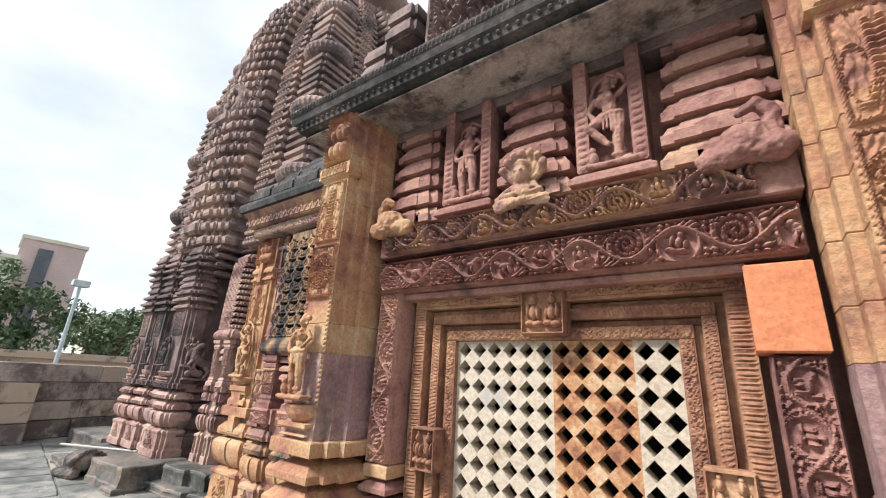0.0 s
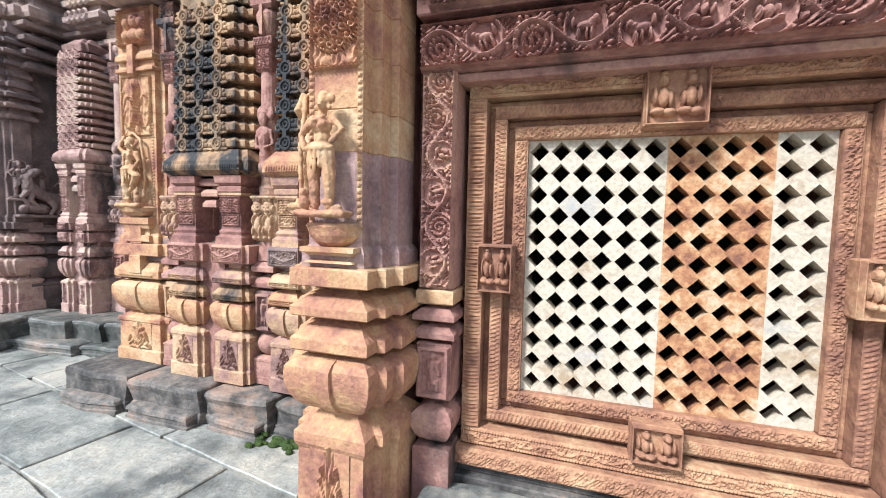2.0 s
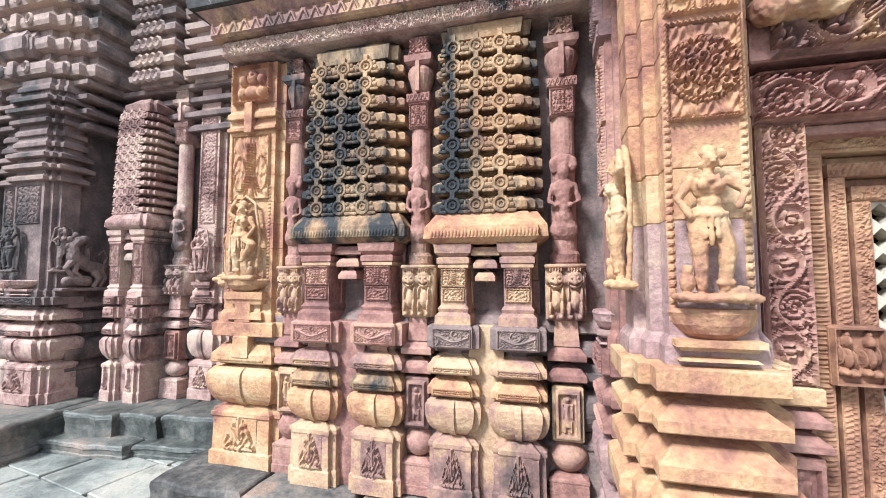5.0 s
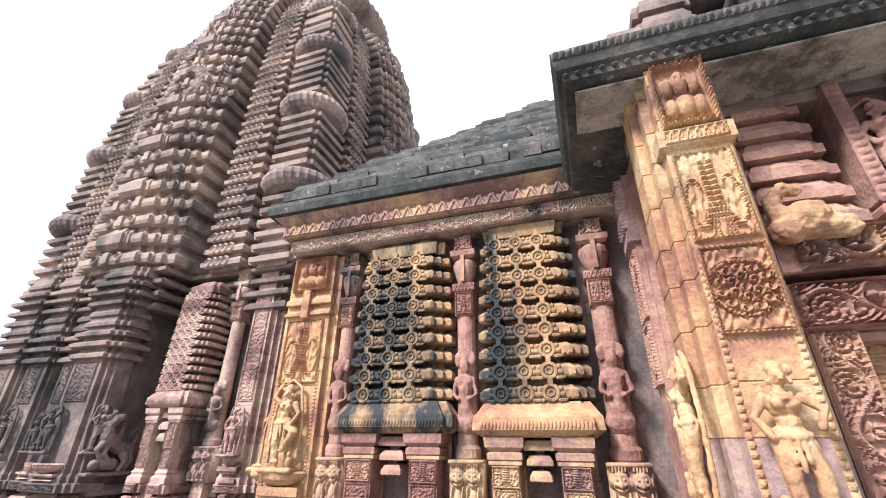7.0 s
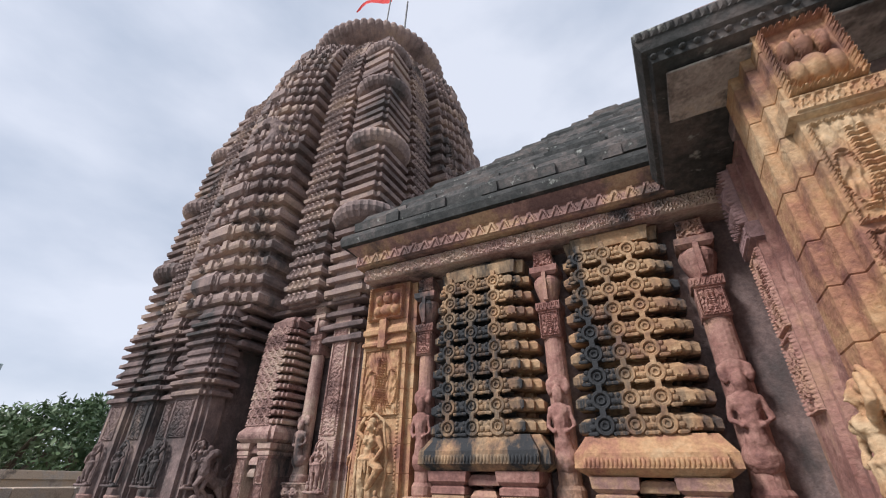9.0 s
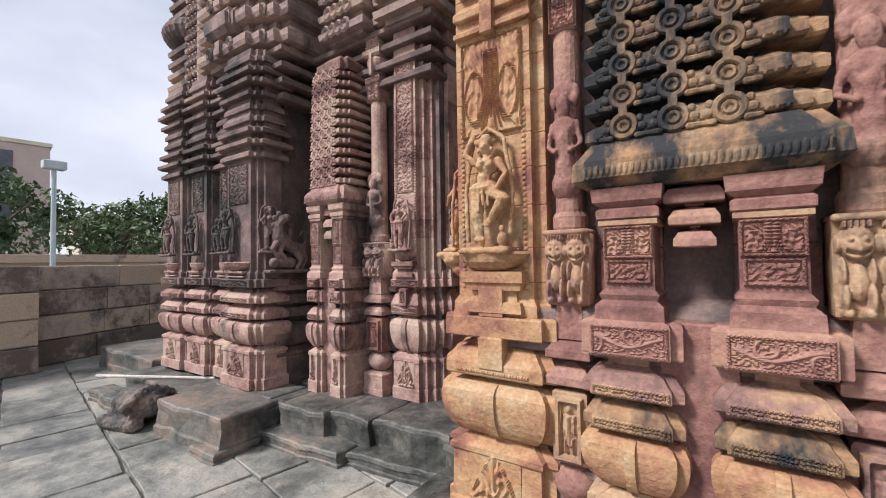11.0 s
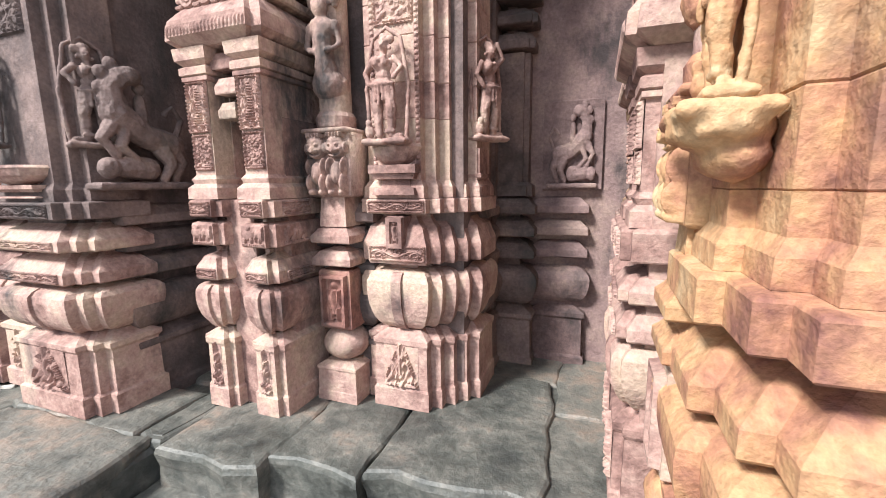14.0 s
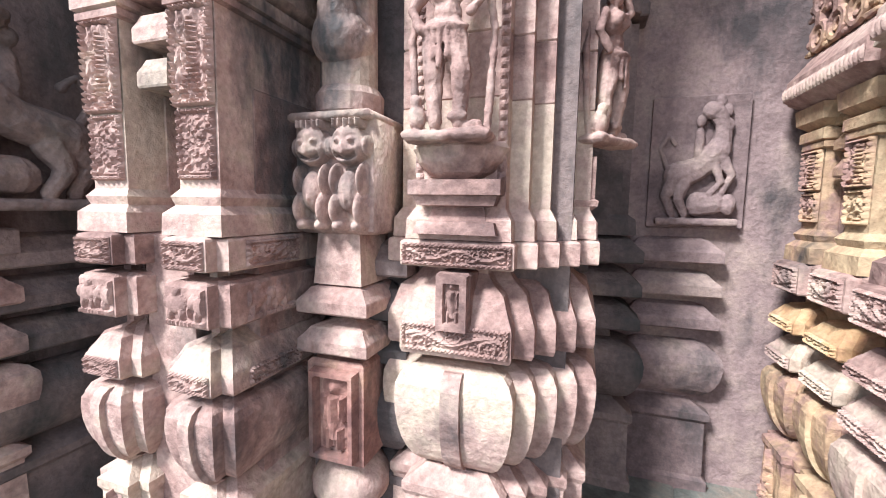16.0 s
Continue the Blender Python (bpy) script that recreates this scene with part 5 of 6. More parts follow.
frame_band(JX0 - 0.135, JX1 + 0.135, 0.585, 1.915, 0.03, 1.875, 0, None, FRAME)
frame_band(JX0 - 0.165, JX1 + 0.165, 0.555, 1.945, 0.075, 1.80, 0.010, lambda h: scroll_band(0.4) if h else beads(0.016), FRAME)
part("sill", Geo().box(-1.52, 0.06, 1.765, 1.9, 0.40, 0.478).relief(-1.51, 0.05, 0.405, 0.473, 1.764, 0.008, vine("u", 0.9, False), 0.007), FRAME, jali)
part("sill_base", Geo().box(-1.56, 0.09, 1.80, 1.9, 0.355, 0.399), PLINTH, jali)
part("sill_step", Geo().box(-1.60, 0.12, 1.76, 1.9, 0.0, 0.355), PLINTH, jali)
for cx, cz, w, h in ((-0.735, 1.90, 0.105, 0.105), (-1.365, 1.25, 0.075, 0.10), (-0.105, 1.25, 0.075, 0.10), (-0.735, 0.62, 0.09, 0.075)):
    part("figure_tile", Geo().box(cx - w, cx + w, 1.785, 1.85, cz - h, cz + h).relief(cx - w * 0.97, cx + w * 0.97, cz - h * 0.97, cz + h * 0.97, 1.784, 0.035, couple, 0.0035), FRAME, jali, "small square tile carved with seated figures")

# jambs, lintels
for jx, s in ((-1.59, 1), (0.12, -1)):
    jamb = thing("carved_jamb", jx, 1.70, 0, 0, "red sandstone door jamb carved with climbing scrolls", "jamb", "carved jambs", "structure")
    top = 2.03 if s > 0 else 1.71
    part("scroll_panel", Geo().box(-0.07, 0.07, 0.0, 0.2, 1.16, top).relief(-0.068, 0.068, 1.165, top - 0.005, -0.001, 0.03, vine("v", 0.8 + jx), 0.006), RED, jamb)
    part("panel_foot", Geo().box(-0.08, 0.08, -0.02, 0.2, 1.10, 1.16), OCHRE, jamb)
    for k in range(2):
        part("moulding", Geo().stack([(-0.06, 0.2), (-0.06, 0.0), (0.06, 0.0), (0.06, 0.2)], p_slab(0.95 + 0.075 * k, 1.02 + 0.075 * k, 0.03)), RED, jamb)
    part("niche_panel", Geo().box(-0.075, 0.075, -0.01, 0.2, 0.70, 0.94).relief(-0.07, 0.07, 0.71, 0.93, -0.011, 0.02, panel_figure, 0.006), RED, jamb)
    part("pot", Geo().stack([(-0.05, 0.2), (-0.05, 0.0), (0.05, 0.0), (0.05, 0.2)], p_pot(0.5, 0.70, 0.04)), RED, jamb)
    part("foot", Geo().box(-0.08, 0.08, -0.03, 0.2, 0.0, 0.5), RED, jamb)
solid("plain_slab", Geo().box(0.02, 0.20, 1.66, 1.9, 1.715, 2.00), SLAB, "smooth plain orange-red replacement stone slab", "stone slab", "structure")
lint = thing("carved_lintel", 0, 0, 0, 0, "red sandstone lintel carved with scrolls and riders", "lintel", "carved lintels", "structure")
part("beam", Geo().box(-1.67, 0.20, 1.69, 1.95, 2.025, 2.205), RED, lint)
part("scroll_relief", Geo().relief(-1.665, 0.195, 2.03, 2.20, 1.689, 0.045, vine("u", 0.2), 0.005), RED, lint)
part("beam_fillet", Geo().box(-1.52, 0.03, 1.72, 1.95, 1.99, 2.024), RED, lint)
lint = thing("upper_lintel", 0, 0, 0, 0, "red and ochre sandstone lintel with water beasts at its ends", "lintel", "carved lintels", "structure")
part("beam", Geo().box(-1.68, 0.22, 1.66, 1.95, 2.235, 2.39), RED, lint)
part("scroll_relief", Geo().relief(-1.62, 0.10, 2.24, 2.388, 1.659, 0.05, vine("u", 1.1), 0.005), MIXED, lint)
for s, cx, m in ((1, -1.62, OCHRE), (-1, 0.14, RED)):
    mk = Geo()
    mk.limb([(0.16, 0, 0.0), (0.05, -0.01, 0.02), (-0.02, 0, 0.06), (-0.035, 0, 0.14), (0.01, -0.01, 0.185), (0.05, -0.01, 0.16)], [0.05, 0.06, 0.045, 0.032, 0.03, 0.02])
    mk.blob((0.05, -0.02, 0.05), (0.08, 0.06, 0.06)).blob((-0.02, -0.02, 0.0), (0.07, 0.06, 0.05))
    mk.v = [(s * a, b, c) for a, b, c in mk.v]
    mk.f = mk.f if s > 0 else [tuple(reversed(q)) for q in mk.f]
    ob = carved(part("water_beast", mk, m, lint, smooth=True), 0.4, 0.06)
    ob.location = (cx, 1.62, 2.38)
sg = Geo()
for k in range(7):
    t = radians(-66 + 22 * k)
    sg.limb([(0.03 * math.sin(t), 0.01, 0.10), (0.10 * math.sin(t), 0.0, 0.12 + 0.11 * math.cos(t)), (0.115 * math.sin(t), -0.03, 0.13 + 0.125 * math.cos(t))], [0.02, 0.024, 0.02], 7)
sg.blob((0, -0.04, 0.125), (0.042, 0.045, 0.05)).blob((0, -0.03, 0.185), (0.036, 0.036, 0.03))
sg.blob((0, -0.02, 0.045), (0.055, 0.045, 0.055))
for q in (-1, 1):
    sg.limb([(q * 0.05, -0.02, 0.075), (q * 0.10, -0.04, 0.03), (q * 0.03, -0.07, 0.02)], [0.022, 0.02, 0.017], 7)
    sg.limb([(q * 0.03, -0.02, 0.0), (q * 0.12, -0.04, -0.015), (q * 0.01, -0.075, -0.02)], [0.034, 0.032, 0.024], 7)
    sg.blob((q * 0.017, -0.082, 0.135), (0.009, 0.007, 0.007), 6, 5)
ob = solid("hooded_serpent_figure", sg, MIXED, "carved seated figure under a fan of serpent hoods", "statue", smooth=True)
ob.location = (-0.76, 1.65, 2.39)
carved(ob, 0.3, 0.04)

# stepped mouldings and niches above the lintels
for cx, w in ((-1.52, 0.17), (-0.755, 0.17), (0.03, 0.19)):
    bay = thing("stepped_bay", cx, 0, 0, 0, "stepped red sandstone roof mouldings above the lintel", "moulding", "stepped bays", "structure")
    for k in range(6):
        z = 2.42 + 0.115 * k
        wk = w * (1 - 0.05 * k)
        part("step", Geo().stack(ratha(wk, 1.72 + 0.008 * k, 1.9, 1, 0.05, 0.02), p_tier(z, z + 0.116, 0.03)), RED if k else MIXED, bay)
        part("step_gable", Geo().stack(ratha(wk * 0.35, 1.70 + 0.012 * k, 1.9, 1, 0.02, 0.01), [(z + 0.014, 0.02), (z + 0.07, 0.02), (z + 0.09, 0.0), (z + 0.112, -0.015)]), RED, bay)
for cx in (-1.13, -0.375):
    ni = thing("framed_niche", cx, 0, 0, 0, "framed red sandstone niche above the lintel", "niche", "framed niches", "structure")
    part("back", Geo().box(-0.145, 0.145, 1.78, 1.9, 2.48, 3.10), RED, ni)
    for a, b, c, d in ((-0.15, -0.09, 2.5, 3.1), (0.09, 0.15, 2.5, 3.1)):
        part("post", Geo().box(a, b, 1.70, 1.79, c, d).relief(a + 0.005, b - 0.005, c, d, 1.699, 0.008, beads(0.035), 0.006), RED, ni)
    part("sill", Geo().stack([(-0.15, 1.9), (-0.15, 1.69), (0.15, 1.69), (0.15, 1.9)], p_slab(2.42, 2.50, 0.03)), RED, ni)
    statue((cx, 1.76, 2.53, 0), 0.46, 1 if cx < -1 else 2, RED, "red sandstone figure standing in a framed niche")

# porch eave and roof
eave = thing("porch_eave", 0, 0, 0, 0, "wide dark stone eave slab with toothed beaded edges", "eave", "eaves", "structure")
part("slab", Geo().stack([(-2.34, 4.0), (-2.34, 1.40), (3.0, 1.40), (3.0, 4.0)], [(3.13, -0.30), (3.15, -0.06), (3.16, 0), (3.20, 0.01), (3.21, 0.03), (3.26, 0.05), (3.30, 0.05), (3.32, 0.0)]), ROOF, eave)
tg = Geo()
for k in range(100):
    x = -2.35 + 0.052 * k
    tg.blob((x + 0.02, 1.392, 3.185), (0.014, 0.018, 0.013), 7, 5)
part("dentils", tg, ROOF, eave)
part("bead_band", Geo().relief(-2.38, 2.9, 3.255, 3.305, 1.348, 0.014, beads(0.03), 0.010), ROOF, eave)
part("soffit", Geo().box(-2.30, 3.0, 1.44, 1.74, 3.118, 3.129), SOFFIT, eave, "patchy grey stone soffit")
part("under_beam", Geo().box(-2.06, 3.0, 1.74, 1.93, 3.06, 3.135), DARK, eave)
roof = thing("porch_roof", 0, 0, 0, 0, "stepped dark stone porch roof with curled carvings", "roof", "roofs", "structure")
for k in range(7):
    part("tier", Geo().stack([(-2.15 + 0.17 * k, 4.0), (-2.15 + 0.17 * k, 1.55 + 0.17 * k), (2.8, 1.55 + 0.17 * k), (2.8, 4.0)], [(3.30 + 0.21 * k, 0), (3.33 + 0.21 * k, 0.04), (3.41 + 0.21 * k, 0.04), (3.44 + 0.21 * k, 0.0), (3.52 + 0.21 * k, -0.03)]), ROOF if k % 2 else DARK, roof)
for k in range(12):
    part("crest_stone", Geo().stack(ratha(0.07, 1.40, 1.5, 1, 0.02, 0.01), [(3.32, 0), (3.36, 0.0), (3.39, -0.03)]), ROOF, roof).location = (-2.2 + 0.33 * k, 0.02, -0.005)
part("curled_gable", Geo().box(-1.42, -0.60, 1.60, 2.2, 3.40, 4.1).relief(-1.40, -0.62, 3.44, 4.06, 1.599, 0.07, medallion(1.0), 0.012), DARK, roof)
for k, (x, z) in enumerate(((-2.0, 3.32), (-1.82, 3.5), (-1.62, 3.74))):
    part("corner_block", Geo().stack(ratha(0.12, 0, 0.4, 1, 0.03, 0.03), p_tier(0, 0.14, 0.02) + p_tier(0.14, 0.27, 0.015)), DARK, roof).location = (x, 1.56, z)

# hall frieze, eave and roof
fr = thing("hall_frieze", 0, 0, 0, 0, "pale carved frieze under the hall eave", "frieze", kind="structure")
part("beam", Geo().box(-4.55, -2.05, 2.40, 2.9, 3.045, 3.15), PINK, fr)
part("flower_band", Geo().relief(-4.54, -2.1, 3.05, 3.145, 2.399, 0.02, vine("u", 0.5, False), 0.008), PINK, fr)
part("upper_beam", Geo().box(-4.60, -2.05, 2.34, 2.9, 3.153, 3.26), MIXED, fr)
part("triangle_band", Geo().relief(-4.59, -2.1, 3.158, 3.255, 2.339, 0.012, zigzag(0.09), 0.007), MIXED, fr)
eave = thing("hall_eave", 0, 0, 0, 0, "dark lichen-spotted stone eave of the hall", "eave", "eaves", "structure")
part("slab", Geo().stack([(-4.72, 6.8), (-4.72, 2.26), (-2.3, 2.26), (-2.3, 6.8)], [(3.265, -0.22), (3.33, -0.05), (3.34, 0), (3.40, 0.01), (3.44, 0.0), (3.46, -0.05)]), ROOF, eave)
part("soffit", Geo().stack([(-4.66, 2.9), (-4.66, 2.30), (-2.3, 2.30), (-2.3, 2.9)], [(3.262, -0.06), (3.264, -0.05), (3.325, 0.015), (3.328, 0.0)]), MIXED, eave, "rust-brown sloping soffit")
roof = thing("hall_roof", 0, 0, 0, 0, "stepped dark stone hall roof spotted with white lichen", "roof", "roofs", "structure")
for k in range(9):
    x0, y0, z = -4.60 + 0.24 * k, 2.36 + 0.17 * k, 3.455 + 0.205 * k
    part("tier", Geo().stack([(x0 + 0.03, 6.6), (x0 + 0.03, y0 + 0.05), (-1.9, y0 + 0.05), (-1.9, 6.6)], [(z, -0.04), (z + 0.12, 0.04), (z + 0.215, -0.03)]), ROOF, roof)
    rq, xb = random.Random(k), x0
    while xb < -1.95:
        wb = rq.uniform(0.22, 0.48)
        zb, yb = z + rq.uniform(-0.012, 0.012), y0 + rq.uniform(-0.025, 0.02)
        part("roof_block", Geo().stack([(xb + 0.004, y0 + 0.3), (xb + 0.004, yb), (xb + wb - 0.004, yb), (xb + wb - 0.004, y0 + 0.3)], [(zb, -0.03), (zb + 0.02, -0.03), (zb + 0.03, 0.045), (zb + 0.11, 0.05), (zb + 0.14, 0.01), (zb + 0.21, -0.02)]), ROOF, roof)
        xb += wb
    yb = y0
    while yb < 5.5:
        wb = rq.uniform(0.3, 0.6)
        zb = z + rq.uniform(-0.012, 0.012)
        part("roof_block", Geo().stack([(x0, yb + wb), (x0, yb + 0.004), (x0 + 0.3, yb + 0.004), (x0 + 0.3, yb + wb)], [(zb, -0.03), (zb + 0.02, -0.03), (zb + 0.03, 0.0), (zb + 0.12, 0.004), (zb + 0.21, -0.02)]), ROOF, roof)
        yb += wb
    for i in range(5):
        xx = x0 + 0.35 + 0.42 * i
        if xx < -2.4:
            part("roof_gable", Geo().stack([(xx - 0.05, y0 + 0.14), (xx - 0.05, y0 - 0.06), (xx + 0.05, y0 - 0.06), (xx + 0.05, y0 + 0.14)], [(z + 0.02, 0.01), (z + 0.11, 0.01), (z + 0.14, -0.02), (z + 0.18, -0.045)]), ROOF, roof)

# ---- shrine tower ----
TX, TY, Z0, Z1 = -7.65, 5.68, 3.5, 10.1


def inset(z):
    t = max(0.0, (z - 4.0) / (Z1 - 4.0))
    return 0.45 * t ** 2 + 0.85 * t ** 7


def turn(p, k):
    """The plan turned by k quarter turns about the tower's axis."""
    x, y = 0.88 * p[0], 0.88 * p[1]
    for _ in range(k):
        x, y = -y, x
    return x, y


tower = thing("shrine_tower", TX, TY, 0, 0, "tall curved sandstone temple tower of ribbed tiers", "tower", kind="structure")
core = Geo()
cn = [(-1.93, -1.93), (1.93, -1.93), (1.93, 1.93), (-1.93, 1.93)]
core.stack(cn, [(3.3, 0)] + [(z, -inset(z)) for z in np.linspace(4, Z1, 14)])
part("core", core, TOWER, tower)
for k in range(4):
    near = k in (0, 1)
    cols = [("corner", 1.95, 2.55, 2.50, 0.33), ("lattice", 1.25, 1.80, 2.64, 0.17), ("lattice", -1.80, -1.25, 2.64, 0.17)]
    for kind, a, b, front, pitch in cols:
        n = int((Z1 - Z0) / pitch)
        for i in range(n):
            z = Z0 + i * pitch
            q = inset(z + pitch / 2)
            s = 1 - q / 2.9
            gg = Geo()
            if kind == "corner":
                c = (2.25 - q, -(2.25 - q))
                big = i % 4 == 3
                r = 0.34 * s + 0.04
                if big:
                    gg.lathe(c[0], c[1], [(z, r * 0.95), (z + 0.12 * pitch, r * 1.22), (z + 0.3 * pitch, r * 1.36), (z + 0.5 * pitch, r * 1.42), (z + 0.7 * pitch, r * 1.36), (z + 0.88 * pitch, r * 1.22), (z + pitch, r * 0.95)], 96, 0.06, 32)
                else:
                    e = r * 0.86
                    sq = [(c[0] - e, c[1] + e), (c[0] - e, c[1] - e * 0.8), (c[0] - e * 0.8, c[1] - e * 0.8), (c[0] - e * 0.8, c[1] - e), (c[0] + e * 0.8, c[1] - e), (c[0] + e * 0.8, c[1] - e * 0.8), (c[0] + e, c[1] - e * 0.8), (c[0] + e, c[1] + e)]
                    for d in range(2):
                        zz = z + d * pitch / 2
                        gg.stack(sq, [(zz, -0.03), (zz + 0.045, -0.03), (zz + 0.05, 0.05), (zz + 0.11, 0.06), (zz + 0.14, 0.0), (zz + pitch / 2, -0.03)])
            else:
                x0, x1, yy = a * s, b * s, -(front - q)
                gg.stack([(x0, yy + 0.5), (x0, yy), (x1, yy), (x1, yy + 0.5)], [(z, -0.03), (z + 0.035, -0.03), (z + 0.04, 0.05), (z + 0.09, 0.06), (z + 0.14, 0.0), (z + pitch, -0.03)])
                if near:
                    m = 4
                    for j in range(m):
                        xx = x0 + (x1 - x0) * 0.7 * (j + 0.35 * (1 + i % 2)) / m + 0.03
                        gg.ring((xx, yy - 0.055, z + 0.085), 0.052, 0.022, 8, 4)
            gg.v = [(*turn((p[0], p[1]), k), p[2]) for p in gg.v]
            part("corner_tier" if kind == "corner" else "lattice_tier", gg, TOWER, tower)
    # middle band of each side
    n = 26
    for i in range(n):
        pitch = (Z1 - Z0) / n
        z = Z0 + i * pitch
        q = inset(z)
        s = 1 - q / 3.0
        low = z < 6.2
        w, fy = (0.90 * s, -(3.05 - q)) if low else (0.85 * s, -(2.95 - q))
        if k == 3:
            fy += 0.4
        gg = Geo().stack(ratha(w, fy, fy + 0.8, 3, 0.15, 0.07), [(z, -0.03), (z + 0.05, -0.03), (z + 0.06, 0.06), (z + 0.10, 0.08), (z + 0.16, 0.08), (z + 0.22, 0.0), (z + pitch, -0.03)])
        if near:
            for j in range(-3, 4):
                bx, by = j * w * 0.24, fy + (0.0 if abs(j) < 2 else 0.13)
                if (i + j) % 2 or abs(j) == 3:
                    gg.ring((bx, by - 0.085, z + 0.13), 0.05, 0.02, 8, 4)
                else:
                    gg.box(bx - 0.05, bx + 0.05, by - 0.11, by - 0.02, z + 0.05, z + 0.21, 0.015)
            if i % 3 == 1:
                gg.stack(ratha(w * 0.3, fy - 0.1, fy + 0.2, 1, 0.08, 0.05), [(z, -0.02), (z + 0.05, 0.04), (z + 0.17, 0.05), (z + 0.22, 0.0), (z + 0.30, -0.06)])
        gg.v = [(*turn((p[0], p[1]), k), p[2]) for p in gg.v]
        part("middle_tier", gg, TOWER, tower)
    if near:
        gg = Geo().relief(-0.7, 0.7, 5.0, 7.1, -2.72, 0.22, medallion(2.0), 0.03)
        gg.box(-0.55, -0.35, -2.85, -2.5, 4.9, 6.6).box(0.35, 0.55, -2.85, -2.5, 4.9, 6.6)
        gg.v = [(*turn((p[0], p[1]), k), p[2]) for p in gg.v]
        part("gable_panel", gg, TOWER, tower)
part("neck", Geo().lathe(0, 0, [(Z1 - 0.3, 1.3), (Z1 + 0.35, 1.25)], 32), TOWER, tower)
am = Geo().lathe(0, 0, [(Z1 + 0.25 + 0.9 * t, 1.68 * math.sqrt(max(0.0, 1 - (2 * t - 1) ** 2 * 0.72))) for t in np.linspace(0, 1, 11)], 240, 0.035, 60)
part("ribbed_crown", am, TOWER, tower, "round ribbed crown stone")
part("cap", Geo().lathe(0, 0, [(Z1 + 1.1, 1.0), (Z1 + 1.3, 0.85), (Z1 + 1.5, 0.5), (Z1 + 2.2, 0.45), (Z1 + 2.75, 0.1)], 32), TOWER, tower)

flag = thing("flag", -7.75, 5.75, 12.75, 0, "red pennant flag on a thin pole above the tower", "flag")
part("pole", Geo().limb([(0, 0, 0), (0.08, 0, 2.4)], [0.025, 0.02], 8), IRON, flag)
fg = Geo()
for i in range(9):
    t = i / 8
    h = 0.42 * (1 - t) + 0.03
    fg.v += [(0.08 - 1.5 * t, 0.09 * math.sin(7 * t), 2.4 + 0.25 * t + 0.05 * math.sin(5 * t)), (0.08 - 1.5 * t, 0.09 * math.sin(7 * t + 0.6), 2.4 + 0.25 * t - h + 0.05 * math.sin(5 * t))]
for i in range(8):
    fg.f.append((2 * i, 2 * i + 1, 2 * i + 3, 2 * i + 2))
part("cloth", fg, CLOTH, flag)
solid("lightning_rod", Geo().limb([(-7.1, 5.8, Z1 + 0.9), (-7.05, 5.8, 14.2)], [0.03, 0.025], 8), IRON, "thin grey metal rod on the tower top", "rod")

# ---- plinths ----
def rock(x0, x1, y0, y1, z1, seed, jag=0.006, z0=-0.02):
    """A worn block with an uneven outline and top."""
    q = random.Random(seed)
    pts = []
    for (ax, ay), (bx, by) in (((x0, y1), (x0, y0)), ((x0, y0), (x1, y0)), ((x1, y0), (x1, y1)), ((x1, y1), (x0, y1))):
        n = max(2, int(math.hypot(bx - ax, by - ay) / 0.11))
        for i in range(n):
            t = i / n
            c = 0.008 if i == 0 else 0.0
            pts.append((ax + (bx - ax) * t + q.uniform(-jag, jag) + c * (1 if ax == x0 else -1), ay + (by - ay) * t + q.uniform(-jag, jag) + c * (1 if ay == y0 else -1)))
    n, rg = len(pts), Geo()
    cx, cy = (x0 + x1) / 2, (y0 + y1) / 2
    hx, hy = (x1 - x0) / 2, (y1 - y0) / 2
    levels = [(z0, 0.0, 0.01), (z0 + 0.3 * (z1 - z0), 0.0, 0.012), (z0 + 0.36 * (z1 - z0), 0.012, 0.012), (z0 + 0.7 * (z1 - z0), 0.010, 0.014), (z1 - 0.035, 0.0, 0.014), (z1 - 0.012, 0.007, 0.011), (z1 - 0.003, 0.018, 0.009), (z1, 0.036, 0.008), (z1 + 0.003, min(hx, hy) * 0.4, 0.006), (z1 + 0.004, min(hx, hy) * 0.8, 0.006)]
    for z, k, w in levels:
        for px, py in pts:
            e = noise.noise(Vector((px * 5, py * 5, z * 6 + seed))) * w * 1.5
            rg.v.append((cx + (px - cx) * (1 - k / hx) + e, cy + (py - cy) * (1 - k / hy) + e, z + 0.6 * e))
    for r in range(len(levels) - 1):
        for i in range(n):
            j = (i + 1) % n
            rg.f.append((r * n + i, r * n + j, (r + 1) * n + j, (r + 1) * n + i))
    rg.f.append(tuple((len(levels) - 1) * n + i for i in range(n)))
    return rg


for i, (x0, x1, y0, z1) in enumerate(((-4.80, -4.12, 2.17, 0.255), (-4.12, -3.45, 2.19, 0.25), (-3.45, -2.92, 2.25, 0.235), (-2.92, -2.49, 2.30, 0.215), (-2.49, -2.05, 2.36, 0.17))):
    solid("plinth_stone", rock(x0, x1, y0, 2.9, z1, 50 + i, 0.010), PLINTH, "dark worn moulded plinth stone under the hall pilasters", "plinth stone", "structure", "plinth stones")
    solid("plinth_stone", rock(x0 + 0.06, x1 - 0.02, y0 - 0.07, y0 + 0.2, 0.09, 60 + i, 0.012), PLINTH, "dark worn footing stone under the hall plinth", "plinth stone", "structure", "plinth stones")
